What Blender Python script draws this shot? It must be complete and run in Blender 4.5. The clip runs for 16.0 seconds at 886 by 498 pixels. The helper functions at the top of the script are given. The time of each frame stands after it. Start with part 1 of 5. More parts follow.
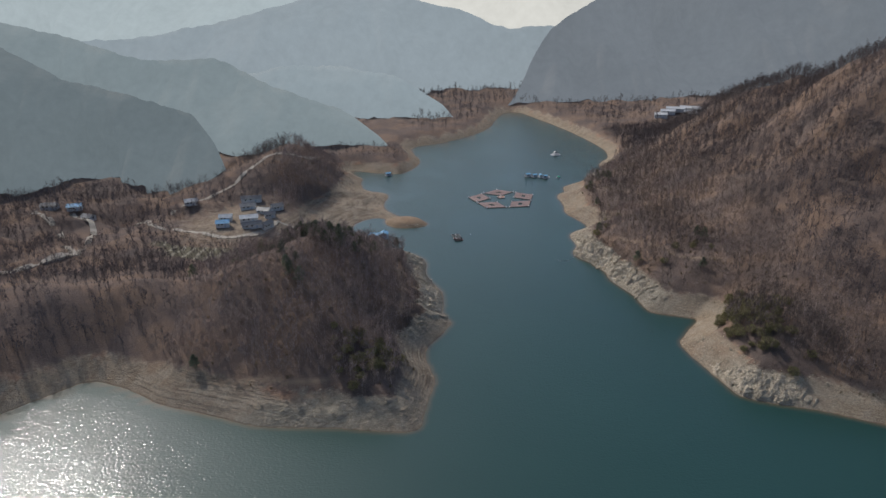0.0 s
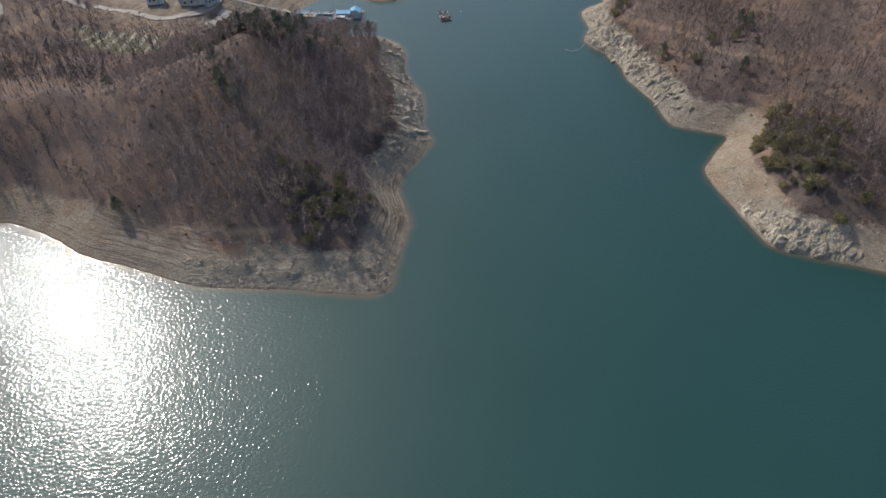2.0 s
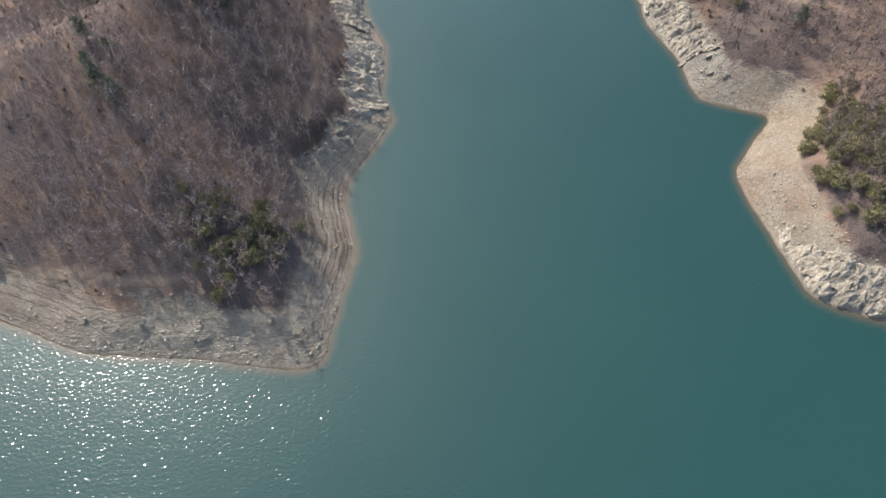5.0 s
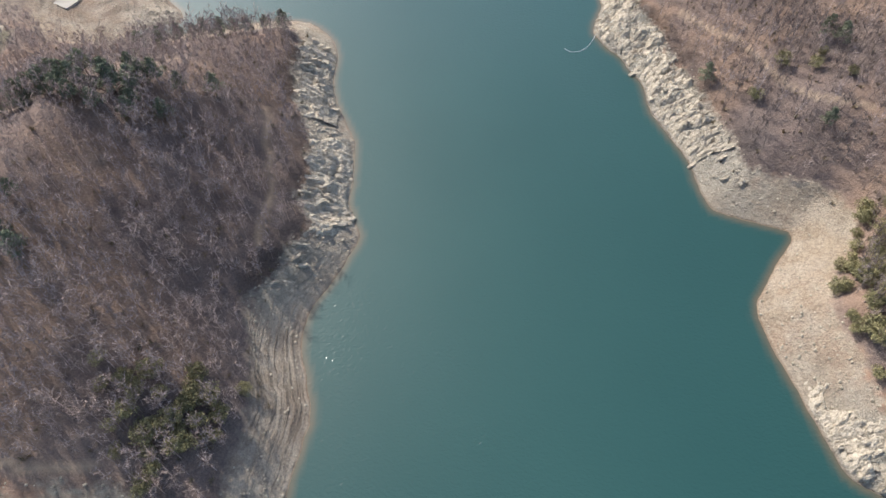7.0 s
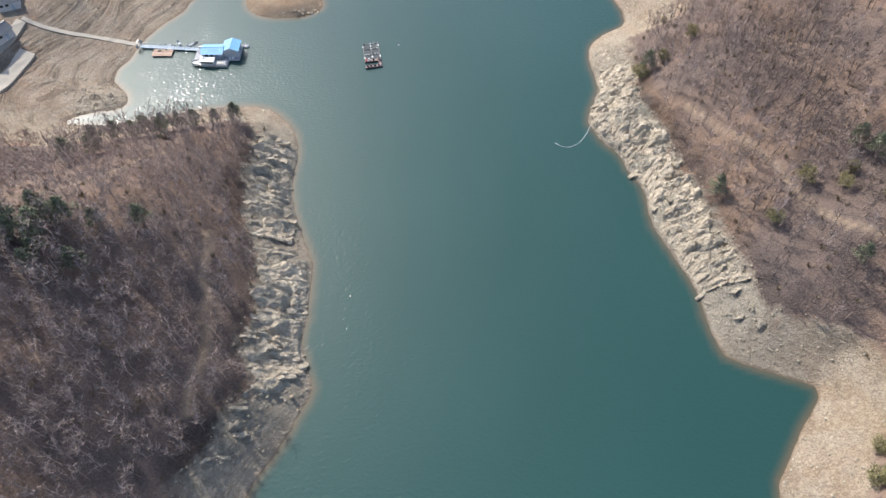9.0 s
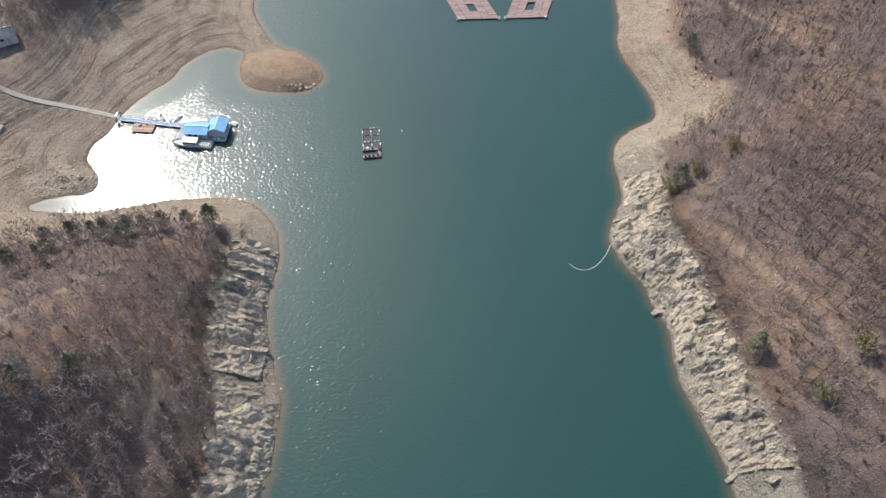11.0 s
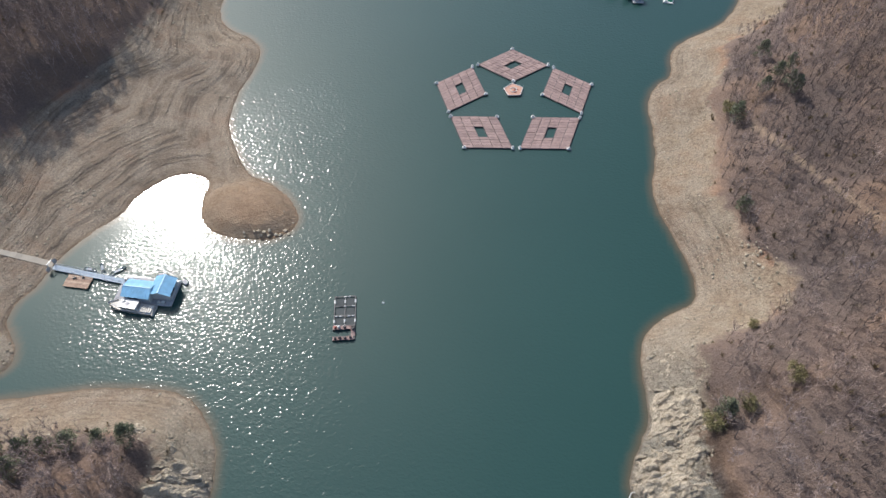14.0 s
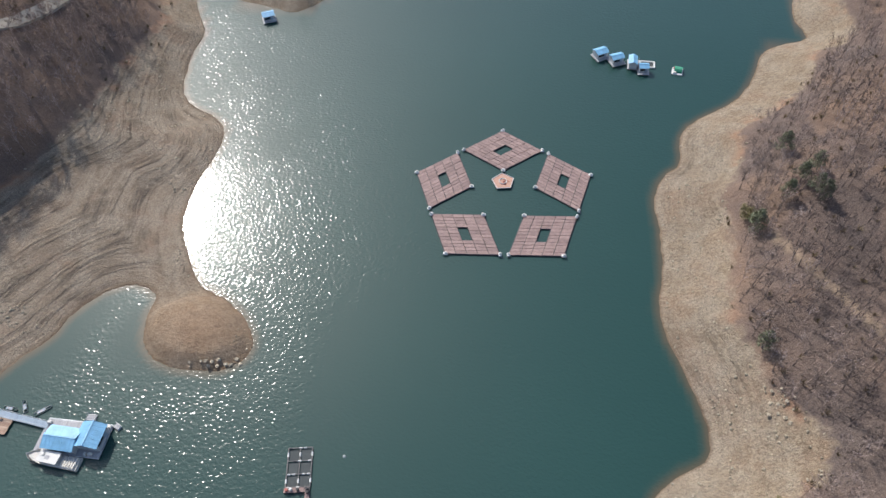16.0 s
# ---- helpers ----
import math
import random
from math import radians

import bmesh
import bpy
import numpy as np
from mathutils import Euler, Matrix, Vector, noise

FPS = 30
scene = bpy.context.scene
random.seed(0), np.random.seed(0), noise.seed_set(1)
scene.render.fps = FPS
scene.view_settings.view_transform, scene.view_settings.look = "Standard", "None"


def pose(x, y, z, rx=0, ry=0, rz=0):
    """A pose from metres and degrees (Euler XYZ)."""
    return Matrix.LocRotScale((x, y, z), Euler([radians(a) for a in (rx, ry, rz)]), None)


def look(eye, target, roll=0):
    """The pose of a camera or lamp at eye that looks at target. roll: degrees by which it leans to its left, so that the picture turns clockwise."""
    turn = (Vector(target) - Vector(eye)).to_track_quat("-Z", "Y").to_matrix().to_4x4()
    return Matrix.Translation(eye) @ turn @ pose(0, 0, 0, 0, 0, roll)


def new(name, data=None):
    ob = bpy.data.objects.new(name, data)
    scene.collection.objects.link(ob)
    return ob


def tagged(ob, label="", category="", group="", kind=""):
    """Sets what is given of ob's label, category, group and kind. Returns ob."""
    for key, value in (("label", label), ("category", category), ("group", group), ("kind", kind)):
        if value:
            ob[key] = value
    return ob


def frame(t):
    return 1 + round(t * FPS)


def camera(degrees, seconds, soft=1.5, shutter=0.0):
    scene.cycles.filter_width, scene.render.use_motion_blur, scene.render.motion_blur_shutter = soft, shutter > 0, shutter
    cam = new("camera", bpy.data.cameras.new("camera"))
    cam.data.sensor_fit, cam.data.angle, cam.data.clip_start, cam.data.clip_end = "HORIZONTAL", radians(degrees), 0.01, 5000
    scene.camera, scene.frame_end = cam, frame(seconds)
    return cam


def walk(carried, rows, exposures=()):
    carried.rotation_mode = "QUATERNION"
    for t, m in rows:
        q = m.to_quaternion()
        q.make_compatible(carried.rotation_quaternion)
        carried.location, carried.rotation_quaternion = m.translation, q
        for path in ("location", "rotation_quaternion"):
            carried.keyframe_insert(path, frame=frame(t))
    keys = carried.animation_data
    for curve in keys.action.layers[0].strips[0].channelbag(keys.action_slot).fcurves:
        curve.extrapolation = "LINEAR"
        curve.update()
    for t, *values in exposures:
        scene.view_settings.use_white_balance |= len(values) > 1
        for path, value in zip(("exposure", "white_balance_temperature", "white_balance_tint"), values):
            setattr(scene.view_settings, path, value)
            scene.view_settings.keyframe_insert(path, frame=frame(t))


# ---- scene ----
cam = camera(67.72, 16.0)
PATH = [
    (0.0, pose(-34.49, -12.65, 129.87, 69.353, 0.817, -1.898)),
    (0.5, pose(-32.45, 1.86, 129.83, 64.841, 1.068, -2.061)),
    (1.0, pose(-29.69, 15.46, 129.81, 59.024, 0.870, -1.794)),
    (1.5, pose(-28.02, 27.63, 129.60, 53.344, 0.855, -2.026)),
    (2.0, pose(-25.67, 40.06, 130.06, 47.814, 0.751, -1.969)),
    (2.5, pose(-22.95, 51.70, 130.83, 42.580, 0.576, -1.688)),
    (3.0, pose(-20.20, 62.60, 131.11, 37.907, 0.693, -1.604)),
    (3.5, pose(-17.71, 72.93, 131.19, 35.065, 0.565, -1.412)),
    (4.2, pose(-14.54, 87.17, 130.72, 35.400, 0.819, -1.459)),
    (6.3, pose(-6.69, 131.41, 131.13, 35.045, 0.839, -1.312)),
    (6.5, pose(-5.87, 135.50, 130.94, 35.050, 0.933, -1.381)),
    (7.0, pose(-3.85, 144.87, 130.56, 35.248, 1.057, -1.423)),
    (7.5, pose(-1.95, 154.84, 130.45, 35.378, 1.136, -1.528)),
    (8.0, pose(0.00, 165.00, 130.33, 35.324, 1.057, -1.491)),
    (8.5, pose(2.45, 174.92, 130.11, 35.369, 1.158, -1.335)),
    (9.2, pose(5.45, 188.79, 129.94, 35.255, 1.242, -1.243)),
    (11.3, pose(10.52, 225.51, 129.23, 36.211, 0.679, 2.425)),
    (12.0, pose(12.20, 237.59, 129.12, 36.431, 0.642, 3.047)),
    (12.5, pose(13.13, 246.73, 128.99, 36.515, 0.624, 4.282)),
    (13.0, pose(14.09, 256.46, 128.92, 36.523, 0.742, 5.083)),
    (13.5, pose(15.19, 266.15, 128.83, 36.617, 0.864, 5.598)),
    (14.0, pose(15.91, 275.55, 128.40, 36.919, 1.019, 5.626)),
    (14.5, pose(16.29, 284.66, 128.18, 37.083, 1.023, 5.554)),
    (15.0, pose(17.08, 293.55, 127.96, 37.226, 1.101, 5.700)),
    (15.5, pose(18.39, 302.02, 127.74, 37.513, 1.244, 5.971)),
    (16.0, pose(19.69, 310.30, 127.36, 37.694, 1.490, 6.149)),
]
walk(cam, PATH, exposures=[(t, stops, 6320, 10) for t, stops in ((0.0, -0.6), (1.0, -0.42), (2.0, -0.18), (3.0, 0.12), (4.2, 0.45), (7.0, 0.75), (9.2, 0.7), (11.3, 0.36), (16.0, 0.15))])

# ---- sky and sun ----
SUN_AZ, SUN_EL = radians(-38.5), radians(43)   # azimuth clockwise from +y
world = bpy.data.worlds.new("world")
world.use_nodes = True
scene.world = world
wn = world.node_tree.nodes
sky = wn.new("ShaderNodeTexSky")
sky.sky_type = "NISHITA"
sky.sun_disc = False
sky.sun_elevation, sky.sun_rotation = SUN_EL, SUN_AZ
sky.air_density, sky.dust_density, sky.altitude = 1.0, 2.2, 250
world.node_tree.links.new(sky.outputs[0], wn["Background"].inputs[0])
wn["Background"].inputs[1].default_value = 0.15
sun = new("sun", bpy.data.lights.new("sun", "SUN"))
sun.data.energy, sun.data.angle, sun.data.color = 3.7, radians(1.0), (1.0, 0.94, 0.86)
sun_way = Vector((math.sin(SUN_AZ) * math.cos(SUN_EL), math.cos(SUN_AZ) * math.cos(SUN_EL), math.sin(SUN_EL)))
sun.matrix_world = look(sun_way * 900, (0, 0, 0))


# ---- materials ----
class Mat:
    """A small node-material builder."""

    def __init__(self, name, rough=0.8, metal=0.0, spec=0.5):
        self.m = bpy.data.materials.new(name)
        self.m.use_nodes = True
        self.t = self.m.node_tree
        self.b = self.t.nodes["Principled BSDF"]
        self.b.inputs["Roughness"].default_value = rough
        self.b.inputs["Metallic"].default_value = metal
        self.b.inputs["Specular IOR Level"].default_value = spec
        self.pos = self.t.nodes.new("ShaderNodeNewGeometry").outputs["Position"]

    def link(self, a, b):
        self.t.links.new(a, b)

    def val(self, socket, v):
        if isinstance(v, (int, float)):
            socket.default_value = v
        elif isinstance(v, tuple):
            socket.default_value = (*v, 1) if len(v) == 3 and socket.type == "RGBA" else v
        else:
            self.link(v, socket)

    def noise(self, scale, detail=4, rough=0.6, vec=None, distort=0.0):
        n = self.t.nodes.new("ShaderNodeTexNoise")
        n.inputs["Scale"].default_value, n.inputs["Detail"].default_value = scale, detail
        n.inputs["Roughness"].default_value, n.inputs["Distortion"].default_value = rough, distort
        self.link(vec or self.pos, n.inputs["Vector"])
        return n.outputs["Fac"]

    def voronoi(self, scale, feature="F1", out="Distance", vec=None):
        n = self.t.nodes.new("ShaderNodeTexVoronoi")
        n.feature = feature
        n.inputs["Scale"].default_value = scale
        self.link(vec or self.pos, n.inputs["Vector"])
        return n.outputs[out]

    def stretch(self, x, y, z):
        n = self.t.nodes.new("ShaderNodeMapping")
        n.inputs["Scale"].default_value = (x, y, z)
        self.link(self.pos, n.inputs["Vector"])
        return n.outputs[0]

    def ramp(self, fac, *stops):
        n = self.t.nodes.new("ShaderNodeValToRGB")
        e = n.color_ramp.elements
        while len(e) < len(stops):
            e.new(0.5)
        for el, (p, c) in zip(e, stops):
            el.position = p
            el.color = (*c, 1) if isinstance(c, tuple) else (c, c, c, 1)
        self.link(fac, n.inputs[0])
        return n.outputs[0]

    def mix(self, fac, a, b, blend="MIX"):
        n = self.t.nodes.new("ShaderNodeMix")
        n.data_type, n.blend_type = "RGBA", blend
        self.val(n.inputs[0], fac), self.val(n.inputs[6], a), self.val(n.inputs[7], b)
        return n.outputs[2]

    def math(self, op, a, b=0.0, clamp=False):
        n = self.t.nodes.new("ShaderNodeMath")
        n.operation, n.use_clamp = op, clamp
        self.val(n.inputs[0], a), self.val(n.inputs[1], b)
        return n.outputs[0]

    def attr(self, name):
        n = self.t.nodes.new("ShaderNodeAttribute")
        n.attribute_name = name
        return n.outputs["Fac"]

    def random(self, island=False):
        if island:
            return self.t.nodes.new("ShaderNodeNewGeometry").outputs["Random Per Island"]
        return self.t.nodes.new("ShaderNodeObjectInfo").outputs["Random"]

    def height(self):
        n = self.t.nodes.new("ShaderNodeSeparateXYZ")
        self.link(self.pos, n.inputs[0])
        return n.outputs[2]

    def color(self, c):
        self.val(self.b.inputs["Base Color"], c)
        return self

    def bump(self, h, dist=0.05, strength=1.0):
        n = self.t.nodes.new("ShaderNodeBump")
        n.inputs["Distance"].default_value, n.inputs["Strength"].default_value = dist, strength
        self.link(h, n.inputs["Height"])
        self.link(n.outputs[0], self.b.inputs["Normal"])
        return self


def plain(name, c, rough=0.7, metal=0.0, vary=0.25, scale=1.5, grain=12, depth=0.01):
    """A surface of one hue with stains, grain and a difference from piece to piece."""
    k = Mat(name, rough, metal)
    dark, light = tuple(v * (1 - vary) for v in c), tuple(min(1, v * (1 + vary)) for v in c)
    a = k.ramp(k.noise(scale), (0.3, dark), (0.7, light))
    b = k.mix(0.4, a, k.ramp(k.noise(grain), (0.3, dark), (0.7, light)))
    b = k.mix(0.35, b, k.ramp(k.random(), (0.0, dark), (1.0, light)))
    return k.color(b).bump(k.noise(grain), depth).m


def make_ground():
    k = Mat("ground_soil", 0.95, 0, 0.2)
    z = k.height()
    # old water lines follow the contours unevenly
    band = k.noise(1.0, 6, 0.62, k.stretch(0.035, 0.035, 2.3))
    stripe = k.math("MULTIPLY", k.ramp(band, (0.36, 1.0), (0.52, 0.0)), k.attr("lined"))
    pale = k.math("MULTIPLY", k.ramp(band, (0.53, 0.0), (0.66, 1.0)), k.attr("lined"))
    # drawdown shore: sand, silt and gravel
    sand = k.ramp(k.noise(0.06, 5), (0.32, (0.225, 0.17, 0.118)), (0.5, (0.28, 0.21, 0.142)), (0.68, (0.235, 0.188, 0.138)))
    sand = k.mix(k.math("MULTIPLY", k.attr("lined"), 0.6), sand, (0.225, 0.182, 0.142))
    sand = k.mix(k.math("MULTIPLY", stripe, 0.85), sand, (0.105, 0.084, 0.068))
    sand = k.mix(k.math("MULTIPLY", pale, 0.5), sand, (0.40, 0.335, 0.255))
    sand = k.mix(k.ramp(k.noise(0.07, 4, 0.6), (0.5, 0.0), (0.68, 0.35)), sand, (0.33, 0.205, 0.135))
    gravel = k.ramp(k.voronoi(3.6, out="Color"), (0.1, (0.24, 0.20, 0.155)), (0.9, (0.47, 0.40, 0.31)))
    sand = k.mix(k.math("MULTIPLY", k.ramp(k.noise(0.18, 4), (0.42, 0.0), (0.62, 1.0)), 0.6), sand, gravel)
    fine = k.ramp(k.noise(2.4, 8, 0.85), (0.33, 0.35), (0.5, 0.95), (0.67, 1.55))
    sand = k.mix(0.6, sand, fine, "MULTIPLY")
    # broken ledges and rubble showing through
    ledge = k.noise(0.7, 9, 0.8, k.stretch(1.0, 1.7, 2.6), 1.0)
    bare = k.math("SUBTRACT", 1.0, k.math("MULTIPLY", k.attr("lined"), 0.75))
    sand = k.mix(k.math("MULTIPLY", k.math("MULTIPLY", k.ramp(ledge, (0.47, 0.0), (0.58, 1.0)), 0.5), bare), sand, (0.52, 0.435, 0.31))
    sand = k.mix(k.math("MULTIPLY", k.math("MULTIPLY", k.ramp(ledge, (0.36, 1.0), (0.45, 0.0)), 0.5), bare), sand, (0.13, 0.108, 0.085))
    # pale broken rock
    bed = k.noise(0.5, 8, 0.75, k.stretch(1.0, 1.6, 3.2), 0.8)
    rock = k.ramp(bed, (0.28, (0.16, 0.14, 0.12)), (0.42, (0.42, 0.375, 0.30)), (0.6, (0.62, 0.56, 0.45)), (0.8, (0.48, 0.41, 0.31)))
    crack = k.ramp(k.voronoi(0.7, "DISTANCE_TO_EDGE"), (0.0, 0.35), (0.07, 1.0))
    rock = k.mix(0.3, rock, crack, "MULTIPLY")
    soil = k.mix(k.attr("rock"), sand, rock)
    # reddish cut bank under the tree line
    red = k.ramp(k.noise(0.08, 3), (0.53, 0.0), (0.62, 0.75))
    soil = k.mix(k.math("MULTIPLY", red, k.attr("bank")), soil, (0.36, 0.20, 0.125))
    # the low mound at the spit's end is warm ochre sand
    ochre = k.mix(k.ramp(k.noise(0.5, 6, 0.7), (0.4, 0.0), (0.6, 1.0)), (0.40, 0.265, 0.165), (0.29, 0.19, 0.12))
    soil = k.mix(k.math("MULTIPLY", k.attr("mound"), 0.75), soil, ochre)
    # forest floor of leaf litter
    lit = k.ramp(k.noise(0.045, 5), (0.30, (0.135, 0.107, 0.095)), (0.48, (0.185, 0.136, 0.112)), (0.62, (0.25, 0.170, 0.122)), (0.75, (0.165, 0.136, 0.12)))
    lit = k.mix(0.85, lit, k.ramp(k.noise(2.6, 7, 0.8), (0.28, 0.4), (0.72, 1.5)), "MULTIPLY")
    edge = k.math("ADD", k.attr("wood"), k.math("MULTIPLY", k.math("SUBTRACT", k.noise(0.35, 6, 0.7), 0.5), 1.5), True)
    edge = k.ramp(edge, (0.3, 0.0), (0.72, 1.0))
    c = k.mix(edge, soil, lit)
    # trodden trails and bare farm soil
    c = k.mix(k.math("MULTIPLY", k.attr("trail"), 0.75), c, (0.36, 0.27, 0.185))
    row = k.math("SINE", k.math("MULTIPLY", k.attr("row"), 1.0))
    crop = k.mix(k.ramp(row, (0.3, 0.0), (0.7, 1.0)), (0.17, 0.15, 0.10), (0.36, 0.33, 0.25))
    c = k.mix(k.attr("crop"), c, crop)
    # wet rim at the waterline
    wet = k.ramp(z, (0.0, 1.0), (0.28, 0.0))
    c = k.mix(k.math("MULTIPLY", wet, 0.6), c, (0.15, 0.095, 0.055))
    k.color(c)
    h = k.math("ADD", k.math("ADD", k.noise(1.4, 8, 0.7), k.math("MULTIPLY", k.math("MULTIPLY", k.math("MULTIPLY", ledge, bare), k.math("SUBTRACT", 1.0, edge)), 0.9)), k.math("MULTIPLY", k.math("MULTIPLY", bed, k.attr("rock")), 7.0))
    h = k.math("ADD", h, k.math("MULTIPLY", k.math("MULTIPLY", stripe, k.math("SUBTRACT", 1.0, edge)), 0.6))
    h = k.math("ADD", h, k.math("MULTIPLY", k.voronoi(3.6), 0.25))
    return k.bump(h, 0.45).m


def make_water():
    k = Mat("lake_water", 0.125, 0, 0.5)
    k.b.inputs["IOR"].default_value = 1.33
    # the finest capillary ripples spread a faint broad sheen round the glitter
    k.b.inputs["Coat Weight"].default_value, k.b.inputs["Coat Roughness"].default_value, k.b.inputs["Coat IOR"].default_value = 0.6, 0.5, 1.37
    c = k.ramp(k.noise(0.008, 3), (0.35, (0.0125, 0.050, 0.044)), (0.65, (0.0155, 0.057, 0.050)))
    # the bed shows through in the shallows
    k.color(k.mix(k.math("MULTIPLY", k.attr("shallow"), 0.85), c, (0.115, 0.085, 0.05)))
    # gusts ruffle the open water and leave slicks in the lee of the banks
    gust = k.ramp(k.noise(0.022, 4, 0.55, k.stretch(1.0, 0.7, 1.0), 0.6), (0.34, 0.4), (0.46, 0.85), (0.62, 1.0))
    gust = k.math("MULTIPLY", gust, k.math("SUBTRACT", 1.0, k.math("MULTIPLY", k.attr("lee"), 0.95)))
    small = k.noise(1.12, 1.0, 0.5, k.stretch(1.0, 1.3, 1.0), 0.4)
    big = k.noise(0.33, 2, 0.5, k.stretch(0.7, 1.6, 1.0))
    h = k.math("ADD", small, k.math("MULTIPLY", big, 0.4))
    return k.bump(k.math("MULTIPLY", h, gust), 0.14).m


def make_bark(name, a, b, c):
    k = Mat(name, 0.9, 0, 0.2)
    patch = k.ramp(k.noise(0.04, 4), (0.34, a), (0.5, b), (0.66, c))
    patch = k.mix(0.6, patch, k.ramp(k.noise(0.9, 3), (0.3, 0.55), (0.7, 1.5)), "MULTIPLY")
    k.color(k.mix(0.8, patch, k.ramp(k.random(True), (0.0, 0.7), (0.6, 1.0), (1.0, 1.35)), "MULTIPLY"))
    return k.m


def make_leaf(name, a, b):
    k = Mat(name, 0.7, 0, 0.3)
    v = k.ramp(k.random(True), (0.0, a), (1.0, b))
    k.color(k.mix(0.35, v, k.ramp(k.random(), (0.0, 0.5), (1.0, 1.4)), "MULTIPLY"))
    return k.m


def make_boards(name, a, b):
    k = Mat(name, 0.8)
    v = k.ramp(k.random(), (0.0, a), (1.0, b))
    v = k.mix(0.7, v, k.ramp(k.noise(1.3, 6, 0.7), (0.3, 0.6), (0.7, 1.35)), "MULTIPLY")
    k.color(v).bump(k.noise(6, 5), 0.03)
    return k.m


def make_roof(name, c):
    k = Mat(name, 0.42, 0.0, 0.5)
    v = k.ramp(k.noise(0.6, 4), (0.3, tuple(x * 0.8 for x in c)), (0.7, tuple(min(1, x * 1.12) for x in c)))
    streak = k.ramp(k.noise(1.5, 5, 0.7, k.stretch(0.4, 3, 1)), (0.5, 1.0), (0.75, 0.86))
    return k.color(k.mix(0.8, v, streak, "MULTIPLY")).bump(k.noise(9, 2), 0.01).m


M_GROUND, M_WATER = make_ground(), make_water()
M_BARK = make_bark("bare_bark", (0.27, 0.22, 0.205), (0.30, 0.236, 0.21), (0.33, 0.242, 0.195))
M_TRUNK = make_bark("dark_trunk_bark", (0.125, 0.10, 0.092), (0.14, 0.11, 0.096), (0.16, 0.122, 0.10))
M_BARK_FAR = make_bark("far_bare_bark", (0.105, 0.09, 0.092), (0.12, 0.10, 0.098), (0.13, 0.105, 0.096))
M_NEEDLE = make_leaf("pine_needles", (0.12, 0.135, 0.085), (0.23, 0.24, 0.15))
M_BROAD = make_leaf("evergreen_leaves", (0.15, 0.138, 0.065), (0.33, 0.285, 0.14))
M_BRUSH = make_leaf("dry_brush", (0.13, 0.10, 0.06), (0.26, 0.20, 0.11))


def make_stone():
    k = Mat("pale_stone", 0.95, 0, 0.2)
    bed = k.noise(0.8, 8, 0.75, k.stretch(1.0, 1.6, 3.0), 0.6)
    c = k.ramp(bed, (0.30, (0.27, 0.22, 0.165)), (0.42, (0.45, 0.38, 0.285)), (0.6, (0.65, 0.56, 0.43)), (0.8, (0.52, 0.43, 0.315)))
    c = k.mix(0.5, c, k.ramp(k.random(), (0.0, 0.6), (1.0, 1.2)), "MULTIPLY")
    return k.color(c).bump(k.math("ADD", bed, k.noise(3, 8, 0.8)), 0.45).m


M_STONE = make_stone()
M_DECK = make_boards("planted_deck", (0.25, 0.175, 0.16), (0.34, 0.24, 0.215))
M_WOOD = make_boards("weathered_wood", (0.33, 0.22, 0.16), (0.52, 0.39, 0.29))
M_PINK = plain("pink_deck", (0.52, 0.30, 0.22), 0.7)
M_FLOAT = plain("white_float", (0.66, 0.66, 0.64), 0.5, vary=0.15)
M_BLACK = plain("dark_plastic", (0.035, 0.035, 0.04), 0.5)
M_ROOF = make_roof("blue_metal_roof", (0.24, 0.50, 0.72))
M_WALL = plain("pale_panel_wall", (0.55, 0.56, 0.56), 0.6, vary=0.12)
M_GLASS = plain("dark_window_glass", (0.03, 0.04, 0.05), 0.12, vary=0.1)
M_HULL = plain("white_hull", (0.68, 0.67, 0.63), 0.35, vary=0.12)
M_METAL = plain("galvanised_steel", (0.50, 0.53, 0.56), 0.45, 0.6, vary=0.15)
M_BLUEGREY = plain("blue_grey_deck", (0.34, 0.42, 0.50), 0.6, vary=0.15)
M_GREY = plain("grey_deck", (0.40, 0.40, 0.41), 0.8)
M_GREEN = plain("green_tarp", (0.06, 0.34, 0.20), 0.6)
M_RED = plain("faded_red", (0.42, 0.12, 0.09), 0.6)
M_BEAM = plain("weathered_beam", (0.16, 0.155, 0.15), 0.85)
M_NET = plain("dark_net", (0.075, 0.085, 0.085), 0.95)
M_ROAD = plain("pale_concrete_road", (0.40, 0.355, 0.29), 0.9, vary=0.15, scale=0.3, grain=3)
M_RGREY = make_roof("grey_roof", (0.17, 0.175, 0.18))
M_RWHITE = make_roof("pale_roof", (0.62, 0.63, 0.62))


# ---- shape helpers ----
def mesh_of(name, bm, material):
    me = bpy.data.meshes.new(name)
    bm.to_mesh(me)
    bm.free()
    me.materials.append(material)
    return me


def part(name, bm, material, parent, label=""):
    """Links a bmesh as one mesh object under a thing or under a part."""
    ob = new(name, bm if isinstance(bm, bpy.types.Mesh) else mesh_of(name, bm, material))
    ob.parent = parent
    return tagged(ob, label)


def thing(name, m, label, category, group="", kind=""):
    ob = new(name)
    ob.empty_display_size = 0.3
    ob.matrix_world = m
    return tagged(ob, label, category, group, kind)


